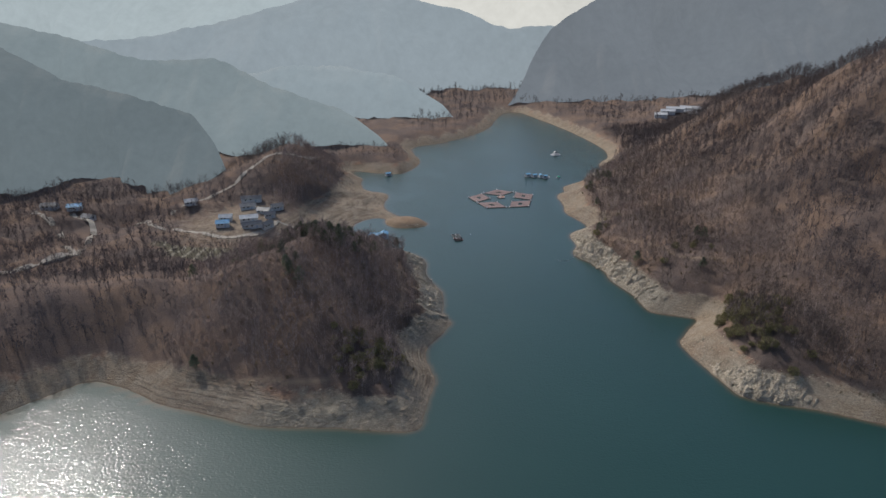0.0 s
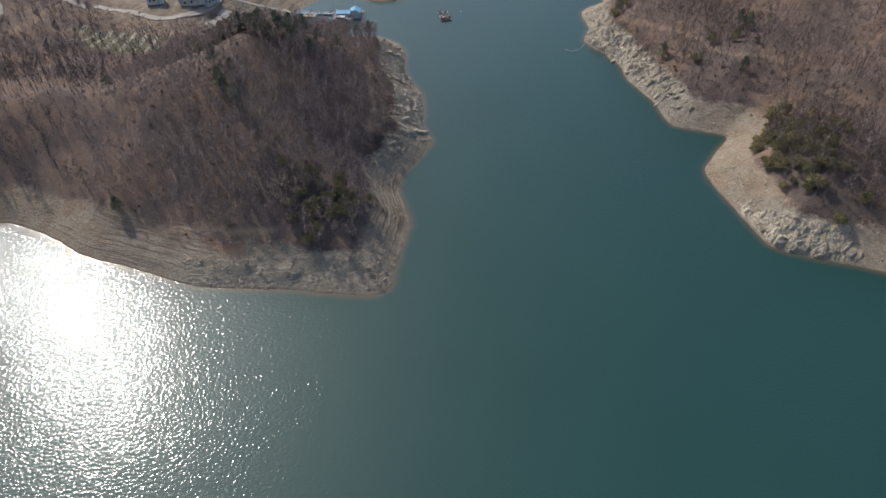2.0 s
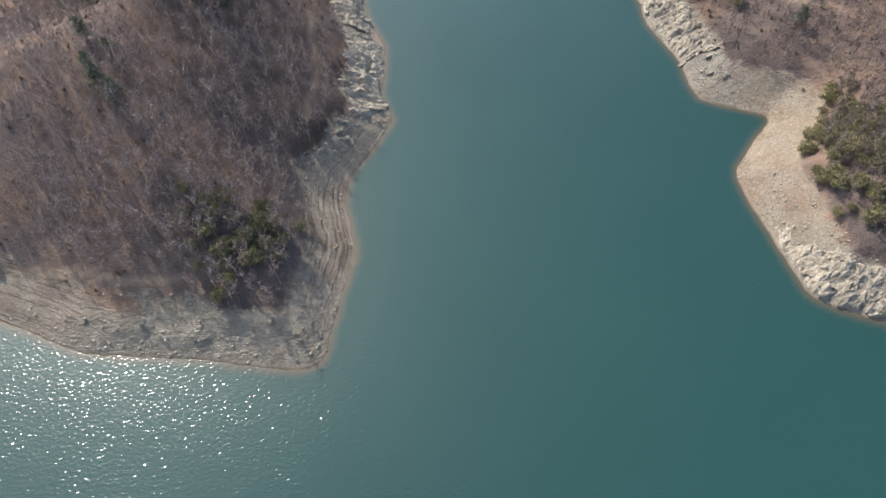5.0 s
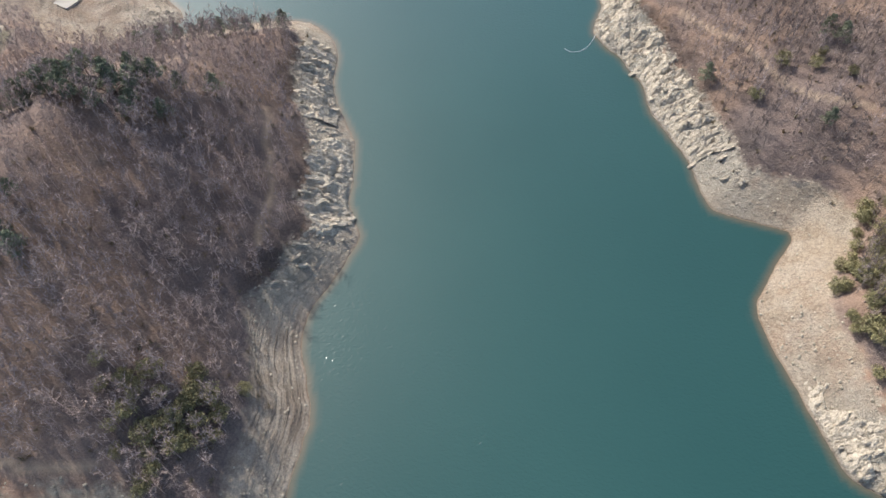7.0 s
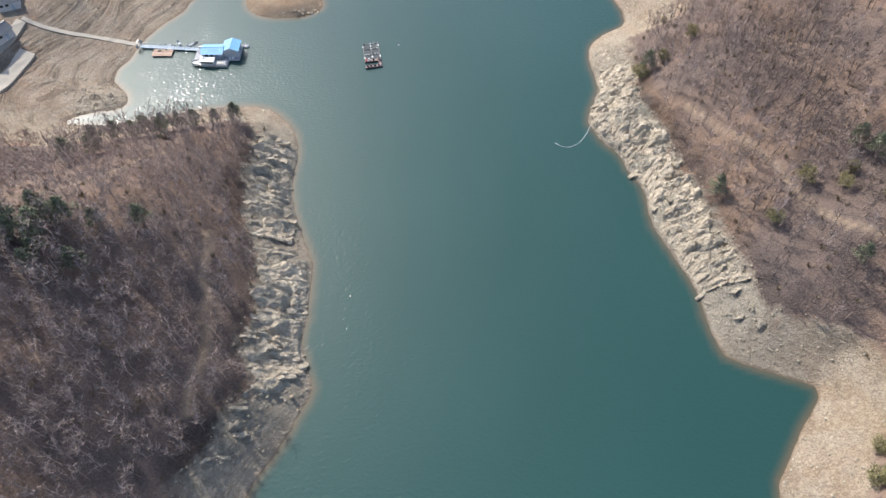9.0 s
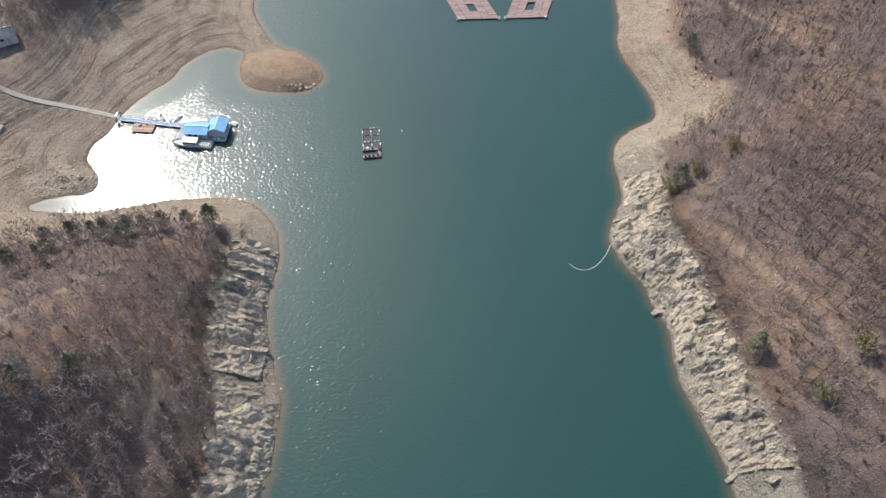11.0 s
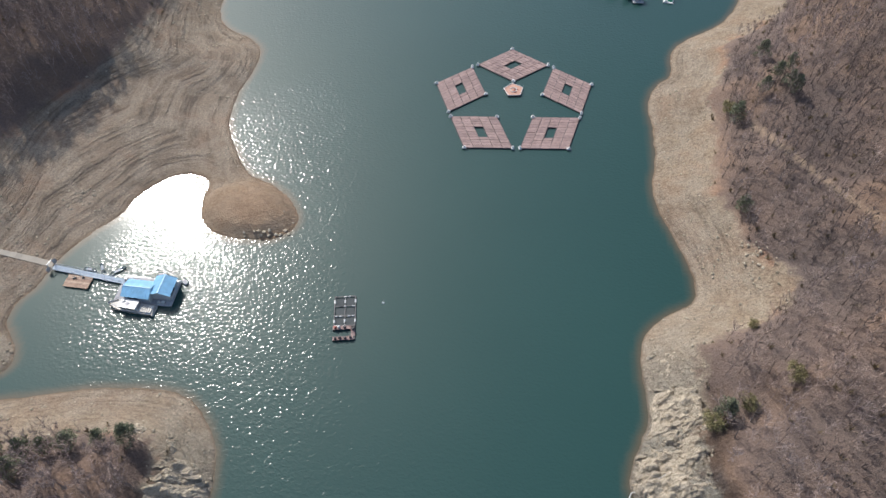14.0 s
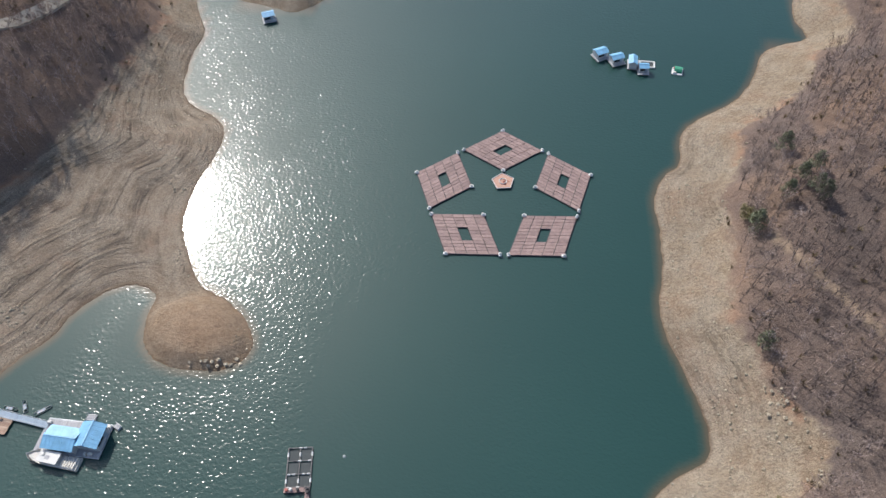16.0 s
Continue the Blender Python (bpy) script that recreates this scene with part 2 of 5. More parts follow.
def box(sx, sy, sz, x=0, y=0, z=0, rz=0.0, rx=0.0, ry=0.0, bevel=0.0, bm=None):
    """A box that stands on z."""
    own = bmesh.new()
    bmesh.ops.create_cube(own, size=1)
    bmesh.ops.scale(own, vec=(sx, sy, sz), verts=own.verts)
    if bevel:
        bmesh.ops.bevel(own, geom=own.edges[:], offset=bevel, segments=1, affect="EDGES")
    bmesh.ops.transform(own, matrix=pose(x, y, z + sz / 2, rx, ry, rz), verts=own.verts)
    if bm is None:
        return own
    me = bpy.data.meshes.new("tmp")
    own.to_mesh(me)
    own.free()
    bm.from_mesh(me)
    bpy.data.meshes.remove(me)
    return bm


def rod(a, b, r, sides=6, r2=None, bm=None):
    bm = bm or bmesh.new()
    a, b = Vector(a), Vector(b)
    q = (b - a).to_track_quat("Z", "Y").to_matrix().to_4x4()
    bmesh.ops.create_cone(bm, cap_ends=True, segments=sides, radius1=r, radius2=r if r2 is None else r2, depth=(b - a).length,
                          matrix=Matrix.Translation((a + b) / 2) @ q)
    return bm


def prism(points, z0, z1, bm=None):
    bm = bm or bmesh.new()
    low = [bm.verts.new((x, y, z0)) for x, y in points]
    top = [bm.verts.new((x, y, z1)) for x, y in points]
    n = len(points)
    bm.faces.new(top)
    bm.faces.new(low[::-1])
    for i in range(n):
        bm.faces.new((low[i], low[(i + 1) % n], top[(i + 1) % n], top[i]))
    return bm


def joined(name, verts, faces, material, smooth=False):
    me = bpy.data.meshes.new(name)
    me.from_pydata(verts, [], faces)
    me.materials.append(material)
    if smooth:
        me.polygons.foreach_set("use_smooth", [True] * len(me.polygons))
    return me


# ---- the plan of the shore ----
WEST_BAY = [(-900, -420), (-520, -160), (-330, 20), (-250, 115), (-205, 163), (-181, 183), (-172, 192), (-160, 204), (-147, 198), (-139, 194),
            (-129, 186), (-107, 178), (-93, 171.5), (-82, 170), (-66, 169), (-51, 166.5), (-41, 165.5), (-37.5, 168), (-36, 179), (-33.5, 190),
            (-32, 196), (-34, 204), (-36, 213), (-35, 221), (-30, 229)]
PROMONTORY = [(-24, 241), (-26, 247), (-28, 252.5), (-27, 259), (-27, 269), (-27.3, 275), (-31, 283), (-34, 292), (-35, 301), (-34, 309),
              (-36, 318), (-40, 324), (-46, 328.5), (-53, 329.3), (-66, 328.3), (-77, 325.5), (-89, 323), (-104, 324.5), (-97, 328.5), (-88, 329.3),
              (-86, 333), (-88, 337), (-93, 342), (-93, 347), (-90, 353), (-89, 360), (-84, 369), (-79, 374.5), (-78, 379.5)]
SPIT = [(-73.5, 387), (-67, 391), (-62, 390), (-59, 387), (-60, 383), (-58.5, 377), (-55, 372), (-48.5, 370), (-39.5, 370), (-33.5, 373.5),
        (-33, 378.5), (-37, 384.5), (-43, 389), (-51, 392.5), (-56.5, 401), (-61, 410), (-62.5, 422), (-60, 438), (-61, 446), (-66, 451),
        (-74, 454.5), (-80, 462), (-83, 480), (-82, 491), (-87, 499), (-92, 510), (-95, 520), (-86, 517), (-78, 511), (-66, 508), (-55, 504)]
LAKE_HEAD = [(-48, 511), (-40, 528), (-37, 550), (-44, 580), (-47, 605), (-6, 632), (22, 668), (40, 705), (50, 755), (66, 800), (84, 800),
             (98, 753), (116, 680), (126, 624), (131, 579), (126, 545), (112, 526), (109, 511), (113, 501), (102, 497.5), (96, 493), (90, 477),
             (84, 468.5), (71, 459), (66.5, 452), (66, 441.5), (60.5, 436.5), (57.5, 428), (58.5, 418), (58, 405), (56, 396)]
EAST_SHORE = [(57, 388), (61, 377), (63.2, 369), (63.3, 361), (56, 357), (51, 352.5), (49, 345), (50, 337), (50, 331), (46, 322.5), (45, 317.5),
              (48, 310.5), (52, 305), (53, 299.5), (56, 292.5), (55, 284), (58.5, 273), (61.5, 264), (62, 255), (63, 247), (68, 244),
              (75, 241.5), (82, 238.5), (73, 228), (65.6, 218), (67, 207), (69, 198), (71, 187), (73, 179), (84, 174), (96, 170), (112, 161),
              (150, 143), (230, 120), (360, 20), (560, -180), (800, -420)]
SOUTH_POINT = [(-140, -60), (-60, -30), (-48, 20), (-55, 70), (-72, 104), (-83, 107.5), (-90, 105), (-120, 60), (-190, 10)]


def rounded(points, closed=True, times=1):
    """Cuts the corners of a line."""
    p = np.array(points, float)
    for _ in range(times):
        q = np.roll(p, -1, axis=0)
        p = np.stack([p * 0.8 + q * 0.2, p * 0.2 + q * 0.8], 1).reshape(-1, 2)
    return p


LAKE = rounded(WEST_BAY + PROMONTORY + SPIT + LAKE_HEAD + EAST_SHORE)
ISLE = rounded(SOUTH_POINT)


def edge_distance(x, y, line):
    """The distance to a closed line, and whether inside."""
    best, inside = np.full(x.shape, 1e12), np.zeros(x.shape, bool)
    for (ax, ay), (bx, by) in zip(line, np.roll(line, -1, axis=0)):
        dx, dy = bx - ax, by - ay
        t = np.clip(((x - ax) * dx + (y - ay) * dy) / (dx * dx + dy * dy + 1e-9), 0, 1)
        best = np.minimum(best, (x - ax - t * dx) ** 2 + (y - ay - t * dy) ** 2)
        if ay != by:
            inside ^= ((ay > y) != (by > y)) & (x < dx * (y - ay) / dy + ax)
    return np.sqrt(best), inside


TABLE = np.random.default_rng(5).random((256, 256))


def vnoise(x, y, size, seed=0):
    """Smooth noise, -1 to 1, with lumps of that size."""
    u, v = x / size + seed * 17.3, y / size + seed * 9.7
    i, j = np.floor(u).astype(int), np.floor(v).astype(int)
    f, g = u - i, v - j
    f, g = f * f * (3 - 2 * f), g * g * (3 - 2 * g)
    i, j, i1, j1 = i % 256, j % 256, (i + 1) % 256, (j + 1) % 256
    a = TABLE[i, j] * (1 - f) + TABLE[i1, j] * f
    b = TABLE[i, j1] * (1 - f) + TABLE[i1, j1] * f
    return (a * (1 - g) + b * g) * 2 - 1


def fbm(x, y, size, octaves=4, seed=0):
    return sum(vnoise(x, y, size / 2**o, seed + o) * 0.5**o for o in range(octaves))


def blob(x, y, cx, cy, rx, ry):
    return np.exp(-(((x - cx) / rx) ** 2) - ((y - cy) / ry) ** 2)


def smooth(a, b, v):
    t = np.clip((v - a) / (b - a), 0, 1)
    return t * t * (3 - 2 * t)


# height, place and reach of the hills
HILLS = [(23, -80, 226, 36, 36), (17, -76, 262, 30, 30), (14, -150, 232, 55, 28), (10, -230, 240, 60, 60),
         (24, -132, 462, 34, 42), (14, -140, 420, 26, 22),
         (108, 265, 335, 112, 118), (34, 205, 480, 60, 55), (7, 92, 205, 22, 22), (70, 330, 120, 120, 90), (90, 480, 560, 160, 160),
         (45, -520, 250, 150, 120), (60, -420, -300, 300, 200), (80, 500, -300, 260, 200), (90, 0, -900, 700, 260)]


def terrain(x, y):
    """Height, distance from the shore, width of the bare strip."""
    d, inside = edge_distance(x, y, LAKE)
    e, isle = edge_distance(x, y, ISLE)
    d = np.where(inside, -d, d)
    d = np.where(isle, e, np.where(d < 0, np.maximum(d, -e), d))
    d = d + 0.5 * vnoise(x, y, 5, 3) * smooth(2, 10, np.abs(d) + 2) + 0.25 * vnoise(x, y, 2.1, 4)
    flat = np.clip(blob(x, y, -84, 398, 34, 42) * 1.5 + blob(x, y, -45, 378, 14, 14) + blob(x, y, -112, 338, 26, 22) + 0.5 * blob(x, y, -70, 447, 16, 12), 0, 1)
    gentle = np.clip(blob(x, y, 64, 420, 22, 40) + 0.8 * blob(x, y, 90, 480, 30, 30) + 0.7 * blob(x, y, -70, 330, 36, 9), 0, 1)
    slope = 0.56 + (0.16 - 0.56) * flat + (0.34 - 0.56) * gentle * (1 - flat)
    width = 10.5 + 34 * flat + 5 * gentle * (1 - flat) + 9 * blob(x, y, 74, 362, 14, 9) + 2.5 * blob(x, y, 70, 200, 14, 30) + 5 * blob(x, y, 80, 241, 12, 7)
    width = width + 3.0 * blob(x, y, -115, 190, 30, 18) + 1.5 * vnoise(x, y, 9, 8) + 0.8 * vnoise(x, y, 3, 9)
    cap = 9 + 1.5 * fbm(x, y, 60, 3, 2)
    for h, cx, cy, rx, ry in HILLS:
        cap = cap + h * blob(x, y, cx, cy, rx, ry)
    dd = np.maximum(d, 0)
    rise = slope * np.minimum(dd, width) + 0.74 * np.maximum(dd - width, 0)
    k = 6.0
    h = np.clip(0.5 + 0.5 * (cap - rise) / k, 0, 1)
    z = cap * (1 - h) + rise * h - k * h * (1 - h)
    low = np.minimum(rise, z)
    z = np.where(dd < 6, z * smooth(0, 6, dd) + low * (1 - smooth(0, 6, dd)), z)
    mound = 3.2 * np.clip(1 - (((x + 46.5) / 13.5) ** 2 + ((y - 379.5) / 10) ** 2), 0, 1) ** 0.6
    z = np.where((d > 0) & (mound > 0), np.maximum(z * 0.5, mound * smooth(0, 3, dd)), z)
    far = smooth(20, 150, dd)
    z = z + fbm(x, y, 26, 4, 1) * (0.12 * smooth(0, 5, dd) + 1.2 * smooth(12, 30, dd) * (1 - flat) + 5 * far)
    rocky = np.clip(1.3 * blob(x, y, -32, 256, 10, 16) + blob(x, y, -40, 300, 11, 16) + 1.2 * blob(x, y, 54, 316, 11, 24)
                    + 0.9 * blob(x, y, 62, 285, 9, 20) + 0.8 * blob(x, y, 78, 178, 16, 16) + 0.8 * blob(x, y, -45, 230, 10, 10)
                    + 0.75 * blob(x, y, -72, 173, 36, 8) + 0.5 * blob(x, y, -92, 331, 9, 5) + 0.75 * blob(x, y, 68, 258, 9, 12) + 0.4 * blob(x, y, -35, 286, 9, 8), 0, 1)
    crag = np.abs(vnoise(x, y * 1.7, 4.5, 11)) + 0.6 * np.abs(vnoise(x, y * 1.6, 2.2, 12))
    z = z + rocky * smooth(0.3, 4, dd) * (1 - smooth(13, 18, dd)) * (1.9 * crag - 0.6)
    step = 0.10 * np.sin(z * 7 + 0.8 * vnoise(x, y, 14, 21)) * (1 - rocky) * smooth(0.5, 3, dd) * 0.8 * (1 - smooth(width, width + 3, dd))
    z = np.where(d > 0, np.maximum(z + step, 0.05 * np.minimum(dd, 2)), np.maximum(0.45 * d, -14))
    return z, d, width, rocky, flat


def height_at(x, y):
    return float(terrain(np.array([float(x)]), np.array([float(y)]))[0][0])


def lines_of(fine0, fine1, step, low, high, grow=1.09):
    mid = list(np.arange(fine0, fine1 + step / 2, step))
    s, a, b = step, [], []
    v = fine0
    while v > low:
        s *= grow
        v -= s
        a.append(v)
    s, v = step, mid[-1]
    while v < high:
        s *= grow
        v += s
        b.append(v)
    return np.array(a[::-1] + mid + b)


TRAILS = [[(80, 410), (84, 400), (89.5, 391), (94.5, 380), (101, 370)], [(68, 312), (72, 304), (78, 296), (82, 286), (86, 274), (91, 268), (102, 263)],
          [(-88, 268), (-75, 277), (-72, 286), (-68, 294), (-62, 298)], [(-48, 274), (-46, 258), (-44, 247), (-46, 233)], [(-110, 189), (-95, 188), (-82, 184), (-70, 184)]]
FIELD = [(-178, 325), (-133, 318), (-130, 299), (-166, 302)]


def trail_distance(x, y):
    best = np.full(x.shape, 1e6)
    for line in TRAILS:
        for (ax, ay), (bx, by) in zip(line, line[1:]):
            t = np.clip(((x - ax) * (bx - ax) + (y - ay) * (by - ay)) / ((bx - ax) ** 2 + (by - ay) ** 2), 0, 1)
            best = np.minimum(best, np.hypot(x - ax - t * (bx - ax), y - ay - t * (by - ay)))
    return best


def make_ground_sheet():
    gx, gy = lines_of(-112, 112, 1.25, -4600, 4600), lines_of(158, 470, 1.25, -1500, 4700)
    X, Y = np.meshgrid(gx, gy)
    x, y = X.ravel(), Y.ravel()
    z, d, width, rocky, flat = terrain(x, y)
    nx, ny = len(gx), len(gy)
    i = np.arange(nx * ny).reshape(ny, nx)
    faces = np.stack([i[:-1, :-1], i[:-1, 1:], i[1:, 1:], i[1:, :-1]], -1).reshape(-1, 4)
    me = bpy.data.meshes.new("ground")
    me.vertices.add(len(x))
    me.vertices.foreach_set("co", np.stack([x, y, z], 1).ravel())
    me.loops.add(faces.size)
    me.loops.foreach_set("vertex_index", faces.ravel())
    me.polygons.add(len(faces))
    me.polygons.foreach_set("loop_start", np.arange(0, faces.size, 4))
    me.polygons.foreach_set("use_smooth", np.ones(len(faces), bool))
    me.update()
    me.validate()
    trail = 1 - smooth(0.2, 1.1, trail_distance(x, y))
    f, inside = edge_distance(x, y, np.array(FIELD, float))
    crop = np.where(inside, 1.0, 0.0)
    wood = 0.5 + np.clip((d - width) / 5, -0.5, 0.5)
    village = np.clip(blob(x, y, -140, 355, 45, 40) + 0.6 * blob(x, y, 250, 640, 60, 50), 0, 1)
    wood = wood * (1 - 0.75 * village)
    bank = blob(d - width, np.zeros_like(d), 0, 0, 2.5, 1)
    lined = np.clip(0.22 - blob(x, y, -45, 379, 15, 11) + blob(x, y, -37, 205, 11, 26) + blob(x, y, -35, 286, 9, 9) + blob(x, y, -84, 412, 42, 52) + 0.8 * blob(x, y, 60, 374, 10, 12)
                    + 0.7 * blob(x, y, -105, 184, 40, 14) + 0.5 * blob(x, y, 62, 440, 14, 20) + 0.5 * blob(x, y, -66, 327, 26, 6) + 0.9 * blob(x, y, -112, 348, 24, 22), 0, 1)
    for name, v in (("lined", lined), ("wood", wood), ("rock", rocky * (1 - smooth(12, 17, d))), ("trail", trail), ("crop", crop), ("row", x * 1.15), ("bank", bank), ("mound", blob(x, y, -45, 379, 14, 10))):
        at = me.attributes.new(name, "FLOAT", "POINT")
        at.data.foreach_set("value", v.astype(np.float32))
    me.materials.append(M_GROUND)
    return tagged(new("ground", me), "reservoir banks of bare sand, rock and leaf litter", "ground", kind="structure")


make_ground_sheet()


def make_water_sheet():
    gx, gy = lines_of(-112, 112, 1.25, -4600, 4600, 1.2), lines_of(158, 470, 1.25, -1500, 1200, 1.2)
    X, Y = np.meshgrid(gx, gy)
    x, y = X.ravel(), Y.ravel()
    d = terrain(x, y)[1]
    nx, ny = len(gx), len(gy)
    i = np.arange(nx * ny).reshape(ny, nx)
    f = np.stack([i[:-1, :-1], i[:-1, 1:], i[1:, 1:], i[1:, :-1]], -1).reshape(-1, 4)
    f = f[(d[f] < 3).any(axis=1)]
    me = joined("water", np.stack([x, y, x * 0], 1).tolist(), f.tolist(), M_WATER)
    at = me.attributes.new("shallow", "FLOAT", "POINT")
    at.data.foreach_set("value", (smooth(-2.6, 0.2, d) ** 1.5).astype(np.float32))
    lee = smooth(-9, -2, d) * 0.35 + 0.65 * smooth(-15, -4, d) * np.clip(1.2 * blob(x, y, -88, 349, 14, 19) + 1.3 * blob(x, y, -68, 374, 15, 15) + blob(x, y, -100, 328, 14, 7), 0, 1)
    at = me.attributes.new("lee", "FLOAT", "POINT")
    at.data.foreach_set("value", lee.astype(np.float32))
    return tagged(new("water", me), "calm teal reservoir water with fine ripples", "water", kind="structure")


make_water_sheet()


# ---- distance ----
def backdrop(name, dist, crest, haze_tone, wooded=0.05):
    """A far ridge with spurs and gullies, along its crest of x and height, its haze painted as glow."""
    k = Mat(name + "_painted_haze", 1.0, 0, 0)
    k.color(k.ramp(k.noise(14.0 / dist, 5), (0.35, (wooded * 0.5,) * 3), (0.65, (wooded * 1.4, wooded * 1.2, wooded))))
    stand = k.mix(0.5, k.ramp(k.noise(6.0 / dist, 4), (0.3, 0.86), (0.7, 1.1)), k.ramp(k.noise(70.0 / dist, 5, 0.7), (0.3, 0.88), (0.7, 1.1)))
    # air haze painted in: the slope itself emits this colour
    k.val(k.b.inputs["Emission Color"], k.mix(1.0, haze_tone, stand, "MULTIPLY"))
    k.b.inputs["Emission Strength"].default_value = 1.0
    n, rows = 360, 14
    xs = np.linspace(crest[0][0], crest[-1][0], n)
    top = np.interp(xs, [p[0] for p in crest], [p[1] for p in crest])
    bend = np.exp(-np.linspace(-2, 2, 15) ** 2)
    top = np.convolve(np.pad(top, 7, "edge"), bend / bend.sum(), "valid")
    top = top + (fbm(xs, xs * 0 + dist, dist / 12, 5, 3) * dist / 260 + fbm(xs, xs * 0 + dist, dist / 90, 4, 9) * dist / 700) * smooth(0, 50, top)
    v, f = [], []
    for r in range(rows):
        up = r / (rows - 1)
        spur = fbm(xs, xs * 0 + up * dist / 20, dist / 9, 4, 6) * 0.55 * np.maximum(top, 1) * math.sin(math.pi * up)
        v += list(zip(xs, dist + np.maximum(top, 1) * 0.9 * up + spur, np.maximum(top, 0) * up - 5 * (1 - up)))
    v += [(x, dist + max(h, 1) * 1.8, -5) for x, h in zip(xs, top)]
    for r in range(rows):
        f += [(r * n + i, r * n + i + 1, (r + 1) * n + i + 1, (r + 1) * n + i) for i in range(n - 1)]
    tagged(new(name, joined(name, v, f, k.m, True)), "far backdrop glowing with painted haze", "mountain", kind="structure")


# painted haze, mostly paler the farther the ridge stands
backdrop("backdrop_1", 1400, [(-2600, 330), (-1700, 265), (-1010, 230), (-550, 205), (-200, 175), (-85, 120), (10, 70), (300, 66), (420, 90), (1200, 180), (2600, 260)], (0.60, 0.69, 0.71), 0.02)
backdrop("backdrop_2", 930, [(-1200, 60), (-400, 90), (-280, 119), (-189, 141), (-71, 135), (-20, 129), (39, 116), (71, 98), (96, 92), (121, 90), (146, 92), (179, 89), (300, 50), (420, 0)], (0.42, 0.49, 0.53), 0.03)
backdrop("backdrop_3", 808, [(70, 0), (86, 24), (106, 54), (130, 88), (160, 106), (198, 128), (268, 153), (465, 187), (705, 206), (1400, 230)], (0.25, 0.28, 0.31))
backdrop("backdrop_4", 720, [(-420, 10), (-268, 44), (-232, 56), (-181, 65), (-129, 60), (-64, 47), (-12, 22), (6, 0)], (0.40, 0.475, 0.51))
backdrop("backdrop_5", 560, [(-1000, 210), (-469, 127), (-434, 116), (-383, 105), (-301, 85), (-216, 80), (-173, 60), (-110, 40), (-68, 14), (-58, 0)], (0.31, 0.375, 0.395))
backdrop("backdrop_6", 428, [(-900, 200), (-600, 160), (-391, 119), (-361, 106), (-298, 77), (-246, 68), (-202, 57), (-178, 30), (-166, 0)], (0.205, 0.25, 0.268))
# added glowing cream sheet in place of the bright low sky, not a mountain
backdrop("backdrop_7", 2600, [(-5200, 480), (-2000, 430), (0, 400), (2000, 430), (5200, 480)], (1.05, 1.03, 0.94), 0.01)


# ---- bare woods ----
def blade(a, b, w):
    """A thin three-sided spike from a to b."""
    a, b = np.array(a), np.array(b)
    u = np.cross(b - a, (0.3, 0.9, 0.4))
    u = u / (np.linalg.norm(u) + 1e-9)
    v = np.cross(b - a, u)
    v = v / (np.linalg.norm(v) + 1e-9)
    return [a + w * u, a - w * 0.5 * u + w * 0.87 * v, a - w * 0.5 * u - w * 0.87 * v, b], [(0, 1, 3), (1, 2, 3), (2, 0, 3)]


def bare_tree(rng, h, limbs, twigs, w=1.0, stem=1.0):
    """Trunk and branches of a leafless tree as two lists of corners and triangles."""
    out = []
    lean = rng.normal(0, 0.07, 2) * h
    tip = np.array([lean[0], lean[1], h])
    mid = np.array([lean[0] * 0.4 + rng.normal(0, 0.12), lean[1] * 0.4 + rng.normal(0, 0.12), h * 0.5])
    tv, tf = [], []
    for a, b, r in (((0, 0, -0.5), mid + (mid - tip) * -0.25, 0.10 * stem), (mid, tip, 0.075 * stem)):
        v, f = blade(a, b, r)
        tf += [tuple(i + len(tv) for i in q) for q in f]
        tv += v
    bv, bf = [], []
    ends = []
    for i in range(limbs):
        t = 0.35 + 0.6 * (i + rng.random()) / limbs
        p = mid * (1 - (t - 0.5) * 2) + tip * (t - 0.5) * 2 if t > 0.5 else mid * t * 2
        ang = rng.random() * 6.28
        ln = h * (0.42 - 0.22 * t) * (0.8 + 0.5 * rng.random())
        q = p + np.array([math.cos(ang) * ln * 0.75, math.sin(ang) * ln * 0.75, ln * (0.55 + 0.5 * rng.random())])
        v, f = blade(p, q, 0.042 * stem)
        bf += [tuple(j + len(bv) for j in g) for g in f]
        bv += v
        ends.append((p, q))
    for i in range(twigs):
        p, q = ends[i % limbs]
        s = p + (q - p) * (0.35 + 0.65 * rng.random())
        d = rng.normal(0, 1, 3)
        d = d / np.linalg.norm(d) * 0.8 + np.array([0, 0, 0.55])
        e = s + d * (0.6 + 0.6 * rng.random())
        side = np.cross(e - s, rng.normal(0, 1, 3))
        side = side / (np.linalg.norm(side) + 1e-9) * 0.03 * w
        bf.append((len(bv), len(bv) + 1, len(bv) + 2))
        bv += [s - side, s + side, e]
    return (np.array(tv), tf), (np.array(bv), bf)


